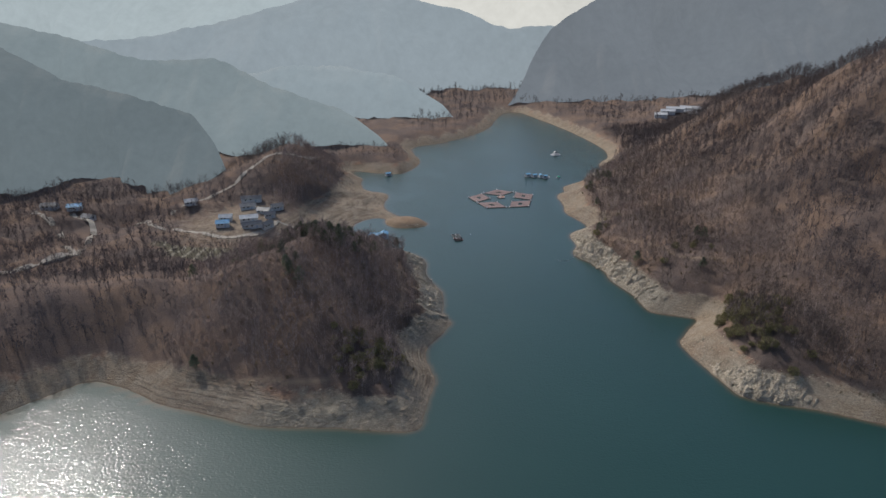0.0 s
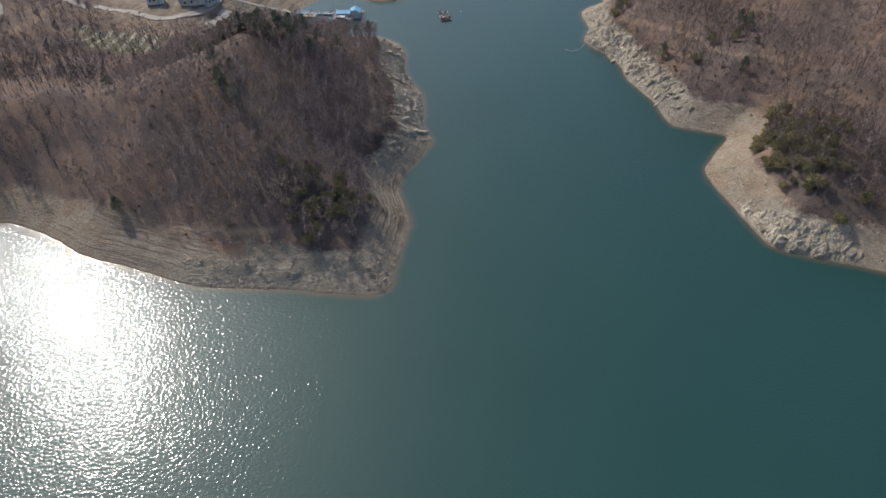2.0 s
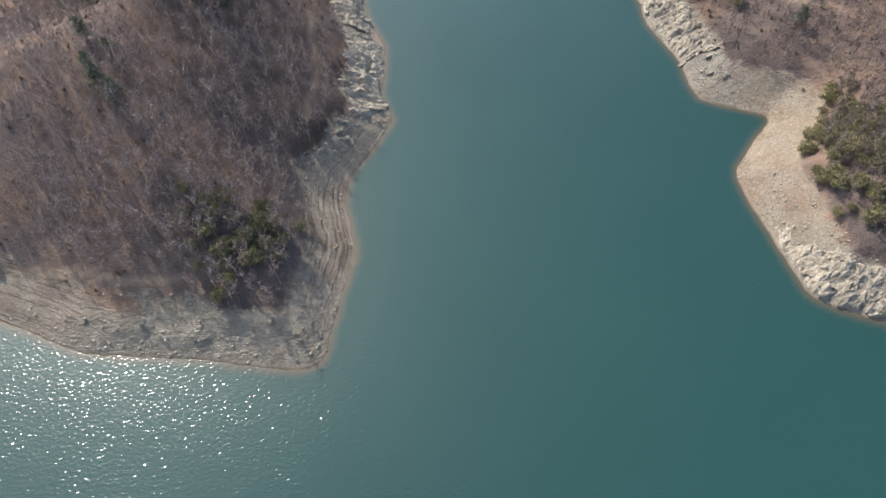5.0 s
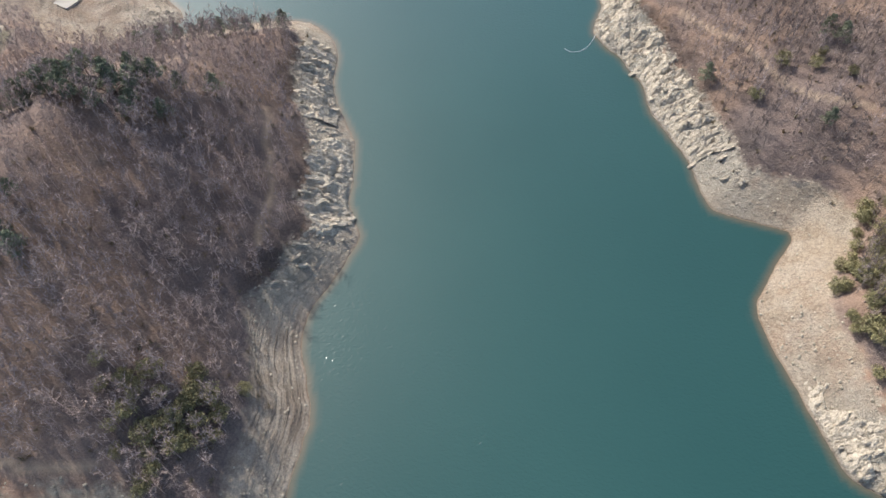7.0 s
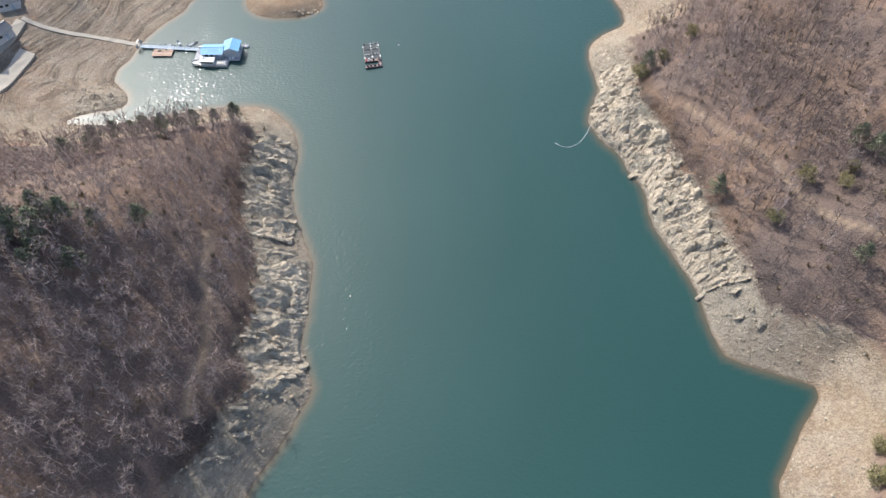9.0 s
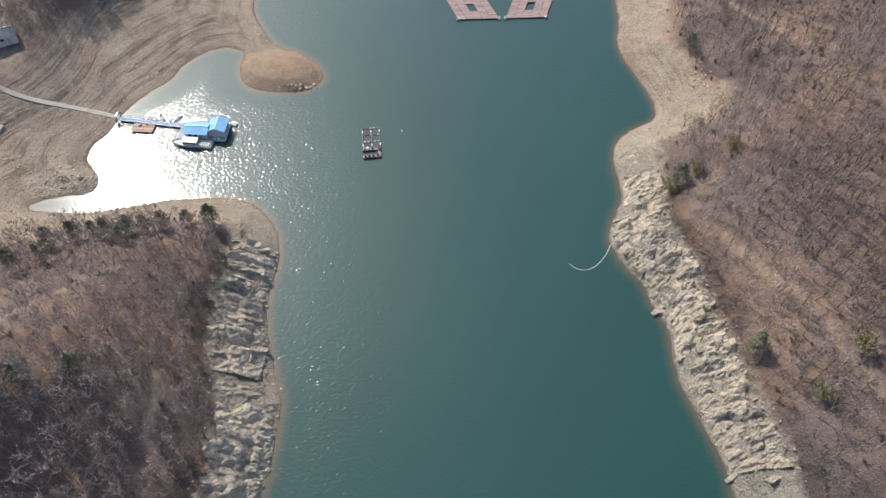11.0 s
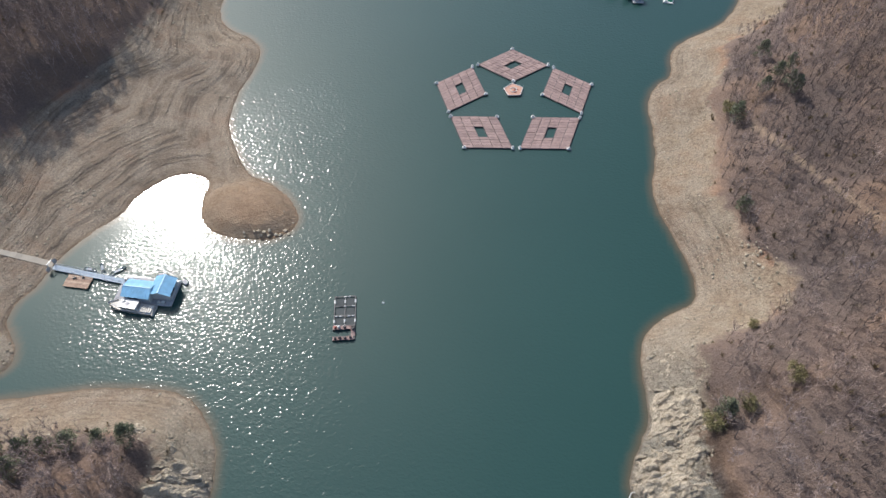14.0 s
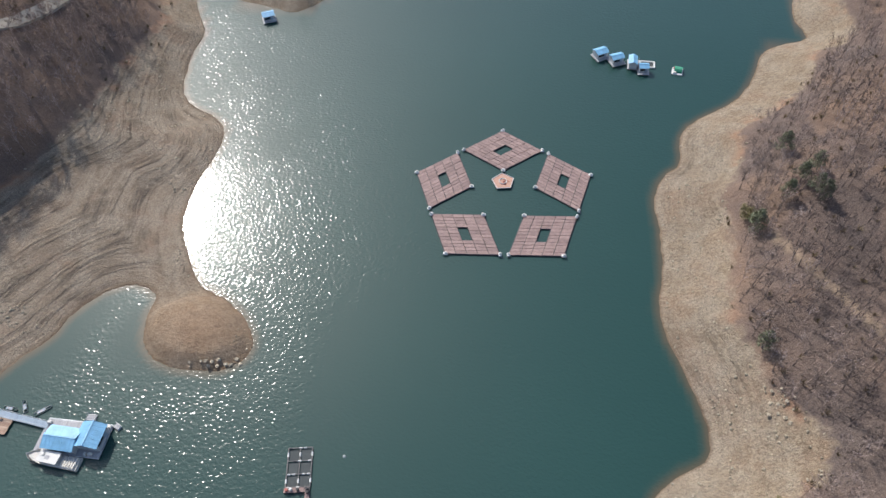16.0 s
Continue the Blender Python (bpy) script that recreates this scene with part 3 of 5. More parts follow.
def spots(x0, x1, y0, y1, step, rng, margin=1.5, keep=1.0):
    """Uneven places in the woods."""
    gx, gy = np.meshgrid(np.arange(x0, x1, step), np.arange(y0, y1, step))
    x = gx.ravel() + rng.uniform(-0.55, 0.55, gx.size) * step
    y = gy.ravel() + rng.uniform(-0.55, 0.55, gx.size) * step
    z, d, width, rocky, flat = terrain(x, y)
    ok = (d > width + margin + 2 * vnoise(x, y, 7, 31)) & (rng.random(x.size) < keep * (0.8 + 0.35 * vnoise(x, y, 22, 33)))
    village = blob(x, y, -140, 352, 42, 36) + blob(x, y, 255, 670, 60, 55) + blob(x, y, 262, 830, 40, 45) + 0.8 * blob(x, y, -222, 345, 26, 30)
    ok &= (village < 0.45) & (trail_distance(x, y) > 1.0)
    ok &= ~((flat > 0.35) & (d < width + 2))
    return x[ok], y[ok], z[ok]


def woods(name, label, places, kinds, material, rng, low=0.75, high=1.2):
    """One mesh of many trees, mixed from the kinds."""
    x, y, z = places
    pick = rng.integers(0, len(kinds), x.size)
    verts, faces, base = [], [], 0
    for k, (v, f) in enumerate(kinds):
        at = np.where(pick == k)[0]
        f = np.array(f)
        ang, s = rng.random(at.size) * 6.283, rng.uniform(low, high, at.size)
        c, sn = np.cos(ang) * s, np.sin(ang) * s
        px = v[None, :, 0] * c[:, None] - v[None, :, 1] * sn[:, None] + x[at][:, None]
        py = v[None, :, 0] * sn[:, None] + v[None, :, 1] * c[:, None] + y[at][:, None]
        pz = v[None, :, 2] * s[:, None] + z[at][:, None]
        verts.append(np.stack([px, py, pz], -1).reshape(-1, 3))
        faces.append((f[None] + (np.arange(at.size) * len(v))[:, None, None] + base).reshape(-1, 3))
        base += at.size * len(v)
    v, f = np.concatenate(verts), np.concatenate(faces)
    me = bpy.data.meshes.new(name)
    me.vertices.add(len(v))
    me.vertices.foreach_set("co", v.ravel())
    me.loops.add(f.size)
    me.loops.foreach_set("vertex_index", f.ravel())
    me.polygons.add(len(f))
    me.polygons.foreach_set("loop_start", np.arange(0, f.size, 3))
    me.update()
    me.materials.append(material)
    return tagged(new(name, me), label, "forest", kind="stuff")


rng = np.random.default_rng(11)


def whole(t, b):
    return np.concatenate([t[0], b[0]]), t[1] + [tuple(i + len(t[0]) for i in q) for q in b[1]]


NEAR = [bare_tree(rng, rng.uniform(5.2, 8.2), 11, 74, 1.8, 1.0) for _ in range(9)]
OPEN = [whole(*bare_tree(rng, rng.uniform(5.0, 8.0), 8, 46, 1.5, 1.55)) for _ in range(8)]
MID = [whole(*bare_tree(rng, rng.uniform(6, 8.5), 9, 60, 2.0, 1.3)) for _ in range(6)]
FAR = [whole(*bare_tree(rng, rng.uniform(7, 9), 8, 30, 4.5, 2.0)) for _ in range(5)]
near = [np.concatenate(p) for p in zip(spots(-128, 132, 158, 520, 2.35, rng), spots(76, 112, 172, 236, 2.4, rng))]
rim = (near[1] > 299) & (near[1] < 322) & (near[0] < -44) & (near[0] > -98)
brow = (near[0] > 50) & (near[0] < 84) & (near[1] > 322) & (near[1] < 372)
single = rim | (brow & (rng.random(near[0].size) < 0.75))
sparse = ~single & (near[0] > 20)
dense_wood = ~single & (near[0] <= 20)
open_stand = sparse & (rng.random(near[0].size) < 0.72 + 0.3 * vnoise(near[0], near[1], 24, 37))
thicket = sparse & ~open_stand
woods("bare_woods", "leafless grey-brown deciduous trees on the steep banks", [a[dense_wood | thicket] for a in near], [whole(*k) for k in NEAR], M_BARK, rng)
woods("open_woods", "thin dark-trunked leafless trees on the leaf-strewn slope", [a[open_stand] for a in near], OPEN, M_TRUNK, rng)
mid = [np.concatenate(p) for p in zip(spots(132, 330, 130, 620, 2.6, rng), spots(-330, -165, 170, 424, 3.8, rng), spots(-165, -128, 170, 555, 3.8, rng), spots(-128, 132, 520, 556, 4.5, rng), spots(60, 132, 556, 640, 4.5, rng))]
woods("hillside_woods", "leafless brown trees on the higher hillsides", mid, MID, M_BARK_FAR, rng, 0.8, 1.2)
far = [np.concatenate(p) for p in zip(spots(330, 900, 0, 785, 12, rng), spots(-900, -330, 0, 396, 12, rng), spots(-40, 110, 640, 925, 8, rng), spots(110, 330, 640, 785, 8, rng))]
woods("distant_woods", "leafless brown woods on the distant hills", far, FAR, M_BARK_FAR, rng, 0.8, 1.35)

TREE_MESH = []
for trunk, branches in NEAR:
    TREE_MESH.append((joined("trunk", trunk[0].tolist(), trunk[1], M_BARK), joined("crown", branches[0].tolist(), branches[1], M_BARK)))
for x, y, z in zip(*[a[single] for a in near]):
    k = int(rng.integers(0, 9))
    s = rng.uniform(0.75, 1.25)
    tree = thing("bare_tree", pose(x, y, z, 0, 0, rng.uniform(0, 360)) @ Matrix.Scale(s, 4), "leafless grey-brown tree above the bare shore", "tree", "bare trees along the shore")
    part("trunk", TREE_MESH[k][0], None, tree)
    part("crown", TREE_MESH[k][1], None, tree)


# ---- evergreens ----
def crown_mesh(name, rng, h, r, lumps, leaves, material, cone):
    """A crown of small leaf clusters in uneven lumps with gaps."""
    v, f = [], []
    for i in range(lumps):
        t = (i + 0.5) / lumps
        a, reach = i * 2.4 + rng.random(), r * ((1 - t) ** 0.75 if cone else math.sqrt(max(0.05, 1 - (2 * t - 1) ** 2))) * (0.6 + 0.5 * rng.random())
        c = np.array([math.cos(a) * reach * 0.95, math.sin(a) * reach * 0.95, h * (0.28 + 0.7 * t)])
        size = 0.5 + 0.4 * reach
        for _ in range(leaves):
            d = rng.normal(0, 1, 3)
            d /= np.linalg.norm(d)
            p = c + d * size * np.array([1, 1, 0.55]) * rng.random() ** 0.4
            n1, n2 = rng.normal(0, 1, 3), rng.normal(0, 1, 3)
            n1, n2 = n1 / np.linalg.norm(n1) * 0.24, n2 / np.linalg.norm(n2) * 0.17
            f.append((len(v), len(v) + 1, len(v) + 2))
            v += [p - n1, p + n1, p + n2 * 1.6]
    return joined(name, [tuple(q) for q in v], f, material)


def trunk_mesh(rng, h, r):
    bm = rod((0, 0, -0.4), (rng.normal(0, 0.15), rng.normal(0, 0.15), h * 0.55), r, 6, r * 0.6)
    rod((0, 0, h * 0.5), (rng.normal(0, 0.2), rng.normal(0, 0.2), h * 0.95), r * 0.6, 6, 0.03, bm)
    for i in range(5):
        a = i * 1.3
        rod((0, 0, h * (0.4 + 0.1 * i)), (math.cos(a) * 1.1, math.sin(a) * 1.1, h * (0.45 + 0.1 * i)), 0.05, 4, 0.02, bm)
    return mesh_of("trunk", bm, M_BARK)


PINES = [(trunk_mesh(rng, 6.5, 0.15), crown_mesh("crown", rng, 6.8, 2.1, 17, 80, M_NEEDLE, True)) for _ in range(4)]
BUSHES = [(trunk_mesh(rng, 4.0, 0.1), crown_mesh("crown", rng, 4.4, 2.2, 16, 90, M_BROAD, False)) for _ in range(4)]
PINE_SPOTS = [(-90, 263), (-94, 255), (-86, 262), (-104, 258), (-73, 266), (-77, 253), (-98, 266), (-108, 265), (-67, 311), (-63.5, 312), (-60, 313.5), (-55, 315), (-50, 316), (-66, 307), (-71, 309), (-75, 310), (-79, 309), (-83, 306), (-81, 300), (-85, 297),
              (-79, 257), (-76, 260), (-72, 262), (-68, 265), (-81, 253), (-84, 258), (-88, 256), (-92, 260), (-96, 258), (-100, 262), (-64, 266), (-58, 270),
              (-85, 228), (-86, 220), (-88, 223), (-82, 217), (-91, 232), (99, 290), (101, 286), (91, 261), (84, 420), (90, 421), (92, 429), (88, 425),
              (74, 383), (77, 413), (62, 331), (69, 285), (-118, 196), (-130, 240)]
BUSH_SPOTS = [(87, 226), (91, 233), (82, 218), (94, 214), (88, 209), (98, 222), (80, 192), (91, 200), (83, 205), (97, 196), (-58, 189), (-63, 197), (-54, 193), (-59, 199), (-63, 192), (-57, 195), (-55, 191), (-52.5, 196), (-49.5, 196), (-47.5, 193), (-65, 186), (-60, 180), (-68, 200), (-55, 186), (-51, 191), (-61, 195), (-48, 189),
              (-52, 200), (-66, 190), (84, 224), (89, 229), (85, 219), (90, 224), (88, 215), (84, 211), (93, 219), (86, 203), (92, 210), (95, 227), (84, 198), (96, 205), (88, 194),
              (74, 337), (71, 351), (66, 332), (60, 329), (93, 279), (96, 283), (86, 282), (78, 274), (76, 417), (100, 274)]


def above_shore(x, y):
    z, d, width, rocky, flat = terrain(np.array([x], float), np.array([y], float))
    return d[0] > width[0] - 1.0


PINE_SPOTS += [(-89 + rng.normal(0, 11), 258 + rng.normal(0, 4)) for _ in range(34)] + [(88 + rng.normal(0, 4), 424 + rng.normal(0, 5)) for _ in range(2)]
BUSH_SPOTS += [(90 + rng.normal(0, 6), 213 + rng.normal(0, 13)) for _ in range(75)] + [(-57 + rng.normal(0, 6), 191 + rng.normal(0, 5)) for _ in range(12)]
for i, (x, y) in enumerate(PINE_SPOTS):
    s = rng.uniform(0.7, 1.1)
    pine = thing("pine_tree", pose(x, y, height_at(x, y), 0, 0, rng.uniform(0, 360)) @ Matrix.Scale(s, 4), "dark green pine among leafless trees", "tree", "pines on the banks")
    part("trunk", PINES[i % 4][0], None, pine)
    part("crown", PINES[i % 4][1], None, pine, "dark green needle crown")
BUSH_SPOTS = [(x, y) for x, y in BUSH_SPOTS if above_shore(x, y)]
for i, (x, y) in enumerate(BUSH_SPOTS):
    s = rng.uniform(0.45, 0.95)
    bush = thing("evergreen_tree", pose(x, y, height_at(x, y), 0, 0, rng.uniform(0, 360)) @ Matrix.Scale(s, 4), "yellow-green leafy evergreen on the slope", "tree", "leafy evergreens")
    part("trunk", BUSHES[i % 4][0], None, bush)
    part("crown", BUSHES[i % 4][1], None, bush, "yellow-green leaf crown")


def brush_kind(rng):
    v, f = [], []
    for _ in range(22):
        a, r = rng.random() * 6.28, rng.random() * 0.4
        p = np.array([math.cos(a) * r, math.sin(a) * r, 0])
        q = p * 2.2 + np.array([0, 0, 0.4 + 0.5 * rng.random()])
        n = np.array([-math.sin(a), math.cos(a), 0]) * 0.07
        f.append((len(v), len(v) + 1, len(v) + 2))
        v += [p - n, p + n, q]
    return np.array(v), f


bx, by, bz = spots(-118, 118, 160, 505, 4.2, rng, margin=-2.2, keep=0.75)
woods("dry_brush", "dry straw-coloured brush and saplings at the tree line", (bx, by, bz), [brush_kind(rng) for _ in range(4)], M_BRUSH, rng, 0.6, 1.5)


# ---- rocks ----
def rock_shape(rng, flat=0.6, rough=0.25, sub=1):
    bm = bmesh.new()
    bmesh.ops.create_icosphere(bm, subdivisions=sub, radius=0.5)
    for v in bm.verts:
        v.co *= 1 + rng.normal(0, rough)
        v.co.z *= flat
    return bm


ROCKS = []
for i in range(6):
    bm = rock_shape(rng, rng.uniform(0.45, 0.75), 0.16, 2 if i > 2 else 1)
    ROCKS.append(mesh_of("boulder", bm, M_STONE))
gx, gy = rng.uniform(-110, 105, 80000), rng.uniform(160, 470, 80000)
gz, gd, gw, gr, gf = terrain(gx, gy)
dense = gr * 0.9 + 0.5 * blob(gx, gy, 74, 372, 8, 9) + 0.45 * blob(gx, gy, -92, 332, 8, 5) + 0.4 * blob(gx, gy, -38, 371, 8, 3) + 0.10 + 0.25 * blob(gx, gy, 72, 205, 10, 30)
patch = blob(gx, gy, -99, 337, 9, 5) + 0.5 * blob(gx, gy, -88, 378, 8, 6)
dense = dense + 0.5 * patch
on = (gd > 0.3) & (gd < gw + 1) & (rng.random(gx.size) < dense * 0.75) & ((gf < 0.9) | (patch > 0.25))
kinds = []
for i in range(4):
    bm = rock_shape(rng, 0.65, 0.2, 1)
    bmesh.ops.triangulate(bm, faces=bm.faces)
    bm.verts.index_update()
    kinds.append((np.array([v.co[:] for v in bm.verts]), [tuple(v.index for v in q.verts) for q in bm.faces]))
    bm.free()
scree = woods("loose_stones", "pale loose stones scattered on the bare shore", (gx[on], gy[on], gz[on]), kinds, M_STONE, rng, 0.18, 0.8)
scree["category"] = "stones"

def blocks(u, v, size, seed):
    """Broken blocks: the height of each one's tilted face, and the nearness of its joints."""
    i, j = np.floor(u / size).astype(int), np.floor(v / size).astype(int)
    first, second, face = np.full(u.shape, 9.0), np.full(u.shape, 9.0), np.zeros(u.shape)
    for di in (-1, 0, 1):
        for dj in (-1, 0, 1):
            a, b = (i + di + seed * 31) % 256, (j + dj + seed * 57) % 256
            px, py = u / size - (i + di + TABLE[a, b]), v / size - (j + dj + TABLE[b, (a + 77) % 256])
            d = np.hypot(px, py)
            h = TABLE[(a + 13) % 256, (b + 101) % 256] + 0.9 * px * (TABLE[(a + 51) % 256, b] - 0.5) + 0.9 * py * (TABLE[a, (b + 29) % 256] - 0.35)
            near_one = d < first
            second = np.where(near_one, first, np.minimum(second, d))
            face = np.where(near_one, h, face)
            first = np.where(near_one, d, first)
    return face, 1 - smooth(0.02, 0.16, second - first)


def outcrop(label, x0, x1, y0, y1, dip, seed, relief=1.0):
    """Broken bedrock: tilted, jointed blocks in beds that stand out of the bank."""
    step = 0.31
    gx_, gy_ = np.arange(x0, x1, step), np.arange(y0, y1, step)
    X, Y = np.meshgrid(gx_, gy_)
    x, y = X.ravel(), Y.ravel()
    z, d, width, rocky, flat = terrain(x, y)
    u, v = x * math.cos(dip) + y * math.sin(dip), -x * math.sin(dip) + y * math.cos(dip)
    u, v = u + 0.5 * vnoise(x, y, 1.7, seed + 21), v + 0.4 * vnoise(y, x, 1.7, seed + 22)
    big, joint = blocks(u, v * 2.2, 6.5, seed)
    mid_, gap = blocks(u, v * 1.8, 2.3, seed + 4)
    fine, slit = blocks(u, v * 1.4, 0.95, seed + 8)
    mask = smooth(0.25, 0.55, rocky + 0.3 * vnoise(x, y, 3.5, seed + 3) + 0.35 * vnoise(x, y, 8, seed + 31)) * smooth(0.0, 0.9, d) * (1 - smooth(width - 1.5, width + 1.5, d + vnoise(x, y, 3, seed)))
    z = z + mask * relief * (0.95 * big + 0.52 * mid_ + 0.45 * fine - 0.25 * joint - 0.12 * gap - 0.12 * slit - 0.45) - (1 - mask) * 1.3
    x = x + 0.1 * vnoise(x, y, 0.5, seed + 1)
    y = y + 0.1 * vnoise(y, x, 0.5, seed + 2)
    nx, ny = len(gx_), len(gy_)
    i = np.arange(nx * ny).reshape(ny, nx)
    f = np.stack([i[:-1, :-1], i[:-1, 1:], i[1:, 1:], i[1:, :-1]], -1).reshape(-1, 4)
    f = f[(mask[f] > 0.01).any(axis=1)]
    rock = thing("rock_outcrop", pose(0, 0, 0), label, "rock", "rock outcrops on the shore")
    bed = np.floor(u[f[:, 0]] / 10).astype(int) * 1000 + np.floor(v[f[:, 0]] / 7).astype(int)
    for b in np.unique(bed):
        at, index = np.unique(f[bed == b], return_inverse=True)
        part("rock_bed", joined("rock_bed", np.stack([x, y, z], 1)[at].tolist(), index.reshape(-1, 4).tolist(), M_STONE), None, rock)


outcrop("pale cracked bedrock stepping down into the lake", 42, 74, 262, 346, 0.5, 3)
outcrop("grey layered bedrock ribs across the bank", -50, -22, 236, 276, 0.1, 4, 0.75)
outcrop("broken grey bedrock and rubble on the point", -54, -32, 278, 324, 0.3, 5, 0.7)
outcrop("pale rubble bedrock round the small headland", 62, 100, 160, 200, 0.8, 6)
LEDGES = []
for i in range(6):
    bm = box(3.4, 1.1, 0.9)
    bmesh.ops.subdivide_edges(bm, edges=bm.edges[:], cuts=2, use_grid_fill=True)
    for v in bm.verts:
        v.co += Vector(rng.normal(0, 0.1, 3)) + Vector((0, 0, -0.45))
        v.co.y += 0.25 * math.sin(v.co.x * 1.7 + i)
        v.co.x *= 1 - 0.18 * abs(v.co.y)
    LEDGES.append(mesh_of("rock_ledge", bm, M_STONE))
chosen = np.where((gd > 0.2) & (gd < gw - 0.5) & (gr > 0.5) & ((gy > 225) | (gx > 0)))[0][:110]
for n, i in enumerate(chosen):
    lie = (8 if gx[i] < 0 else 24) + rng.normal(0, 14)
    if n % 3:
        m = pose(gx[i], gy[i], gz[i] + 0.1, rng.normal(0, 9), (8 if gx[i] < 0 else -10) + rng.normal(0, 10), lie) @ Matrix.Diagonal((rng.uniform(0.4, 1.15), rng.uniform(0.5, 1.1), rng.uniform(0.5, 1.2), 1))
        ob = tagged(new("rock_ledge", LEDGES[n % 6]), "tilted ledge of pale layered rock on the shore", "rock", "rock ledges on the shore")
    else:
        m = pose(gx[i], gy[i], gz[i] + 0.05, rng.normal(0, 12), rng.normal(0, 12), lie) @ Matrix.Diagonal((rng.uniform(0.6, 1.7), rng.uniform(0.5, 1.1), rng.uniform(0.5, 1.0), 1))
        ob = tagged(new("boulder", ROCKS[n % 6]), "pale weathered boulder on the rocky shore", "boulder", "boulders on the rocky shore")
    ob.matrix_world = m
SPIT_ROCKS = [(-34 - 0.9 * i, 372.6 - 0.12 * i + 0.5 * (i % 3)) for i in range(14)] + [(74 + 1.1 * (i % 4), 366 + 2.3 * (i // 4)) for i in range(16)]
for i, (x, y) in enumerate(SPIT_ROCKS):
    s = rng.uniform(0.5, 1.1)
    ob = new("boulder", ROCKS[i % 6])
    ob.matrix_world = pose(x + rng.normal(0, 0.6), y + rng.normal(0, 0.6), height_at(x, y) + 0.05, 0, 0, rng.uniform(0, 360)) @ Matrix.Scale(s, 4)
    tagged(ob, "sun-bleached boulder on the sandy shore", "boulder", "boulders on the sandy shore")


# ---- roads ----
def road(name, points, width, label, kind="structure"):
    p = np.array(points, float)
    for _ in range(2):
        p = np.concatenate([p[:1], np.stack([p[:-1] * 0.75 + p[1:] * 0.25, p[:-1] * 0.25 + p[1:] * 0.75], 1).reshape(-1, 2), p[-1:]])
    fine = [p[0]]
    for a, b in zip(p, p[1:]):
        n = max(1, int(np.linalg.norm(b - a) / 1.5))
        fine += [a + (b - a) * (i + 1) / n for i in range(n)]
    p = np.array(fine)
    t = np.gradient(p, axis=0)
    t /= np.linalg.norm(t, axis=1)[:, None] + 1e-9
    side = np.stack([-t[:, 1], t[:, 0]], 1)
    cols = []
    for w in (-1, -0.33, 0.33, 1):
        q = p + side * (w * width / 2 * (1 + 0.12 * vnoise(p[:, 0], p[:, 1], 6, 40))[:, None])
        cols.append((q, np.maximum(terrain(q[:, 0], q[:, 1])[0], 0) + 0.14))
    top = np.maximum.reduce([c[1] for c in cols])
    verts, n = [], len(p)
    for q, z in cols:
        verts += [(a, b, 0.75 * c + 0.25 * d) for (a, b), c, d in zip(q, z, top)]
    for q, z in (cols[0], cols[-1]):
        verts += [(a, b, c - 0.9) for (a, b), c in zip(q, z)]
    f = []
    for i in range(n - 1):
        for k in range(3):
            f.append((k * n + i + 1, k * n + i, (k + 1) * n + i, (k + 1) * n + i + 1))
        f += [(i, i + 1, 4 * n + i + 1, 4 * n + i), (3 * n + i + 1, 3 * n + i, 5 * n + i, 5 * n + i + 1)]
    return tagged(new(name, joined(name, verts, f, M_ROAD)), label, "road", kind=kind)


road("road_1", [(-268, 372), (-257, 366), (-249, 358), (-234, 336), (-212, 303), (-205, 292), (-232, 273), (-270, 262)], 3.6, "pale concrete farm road")
road("road_2", [(-246, 372), (-233, 365), (-225, 354), (-216, 328), (-207, 297)], 3.2, "pale gravel farm lane")
road("road_3", [(-222, 374), (-197, 364), (-191, 348), (-179, 345), (-162, 341), (-144, 332), (-134, 334), (-125, 350), (-122, 360)], 3.0, "pale concrete village lane")
road("road_4", [(-190, 378), (-174, 391), (-155, 413), (-126, 443), (-117, 455), (-114, 468), (-114, 486), (-122, 510)], 3.2, "pale hillside road")
road("road_5", [(-89.3, 358.6), (-101, 359.4), (-114, 359), (-122, 361)], 1.5, "narrow pale path down to the jetty")
road("road_6", [(-124, 333), (-121, 341), (-118.5, 350)], 4.2, "pale concrete slipway")


M_TAN = plain("tan_deck_paint", (0.66, 0.63, 0.57), 0.7, vary=0.15)

# ---- floating garden rafts in a ring ----
CX, CY = 19.6, 426.6


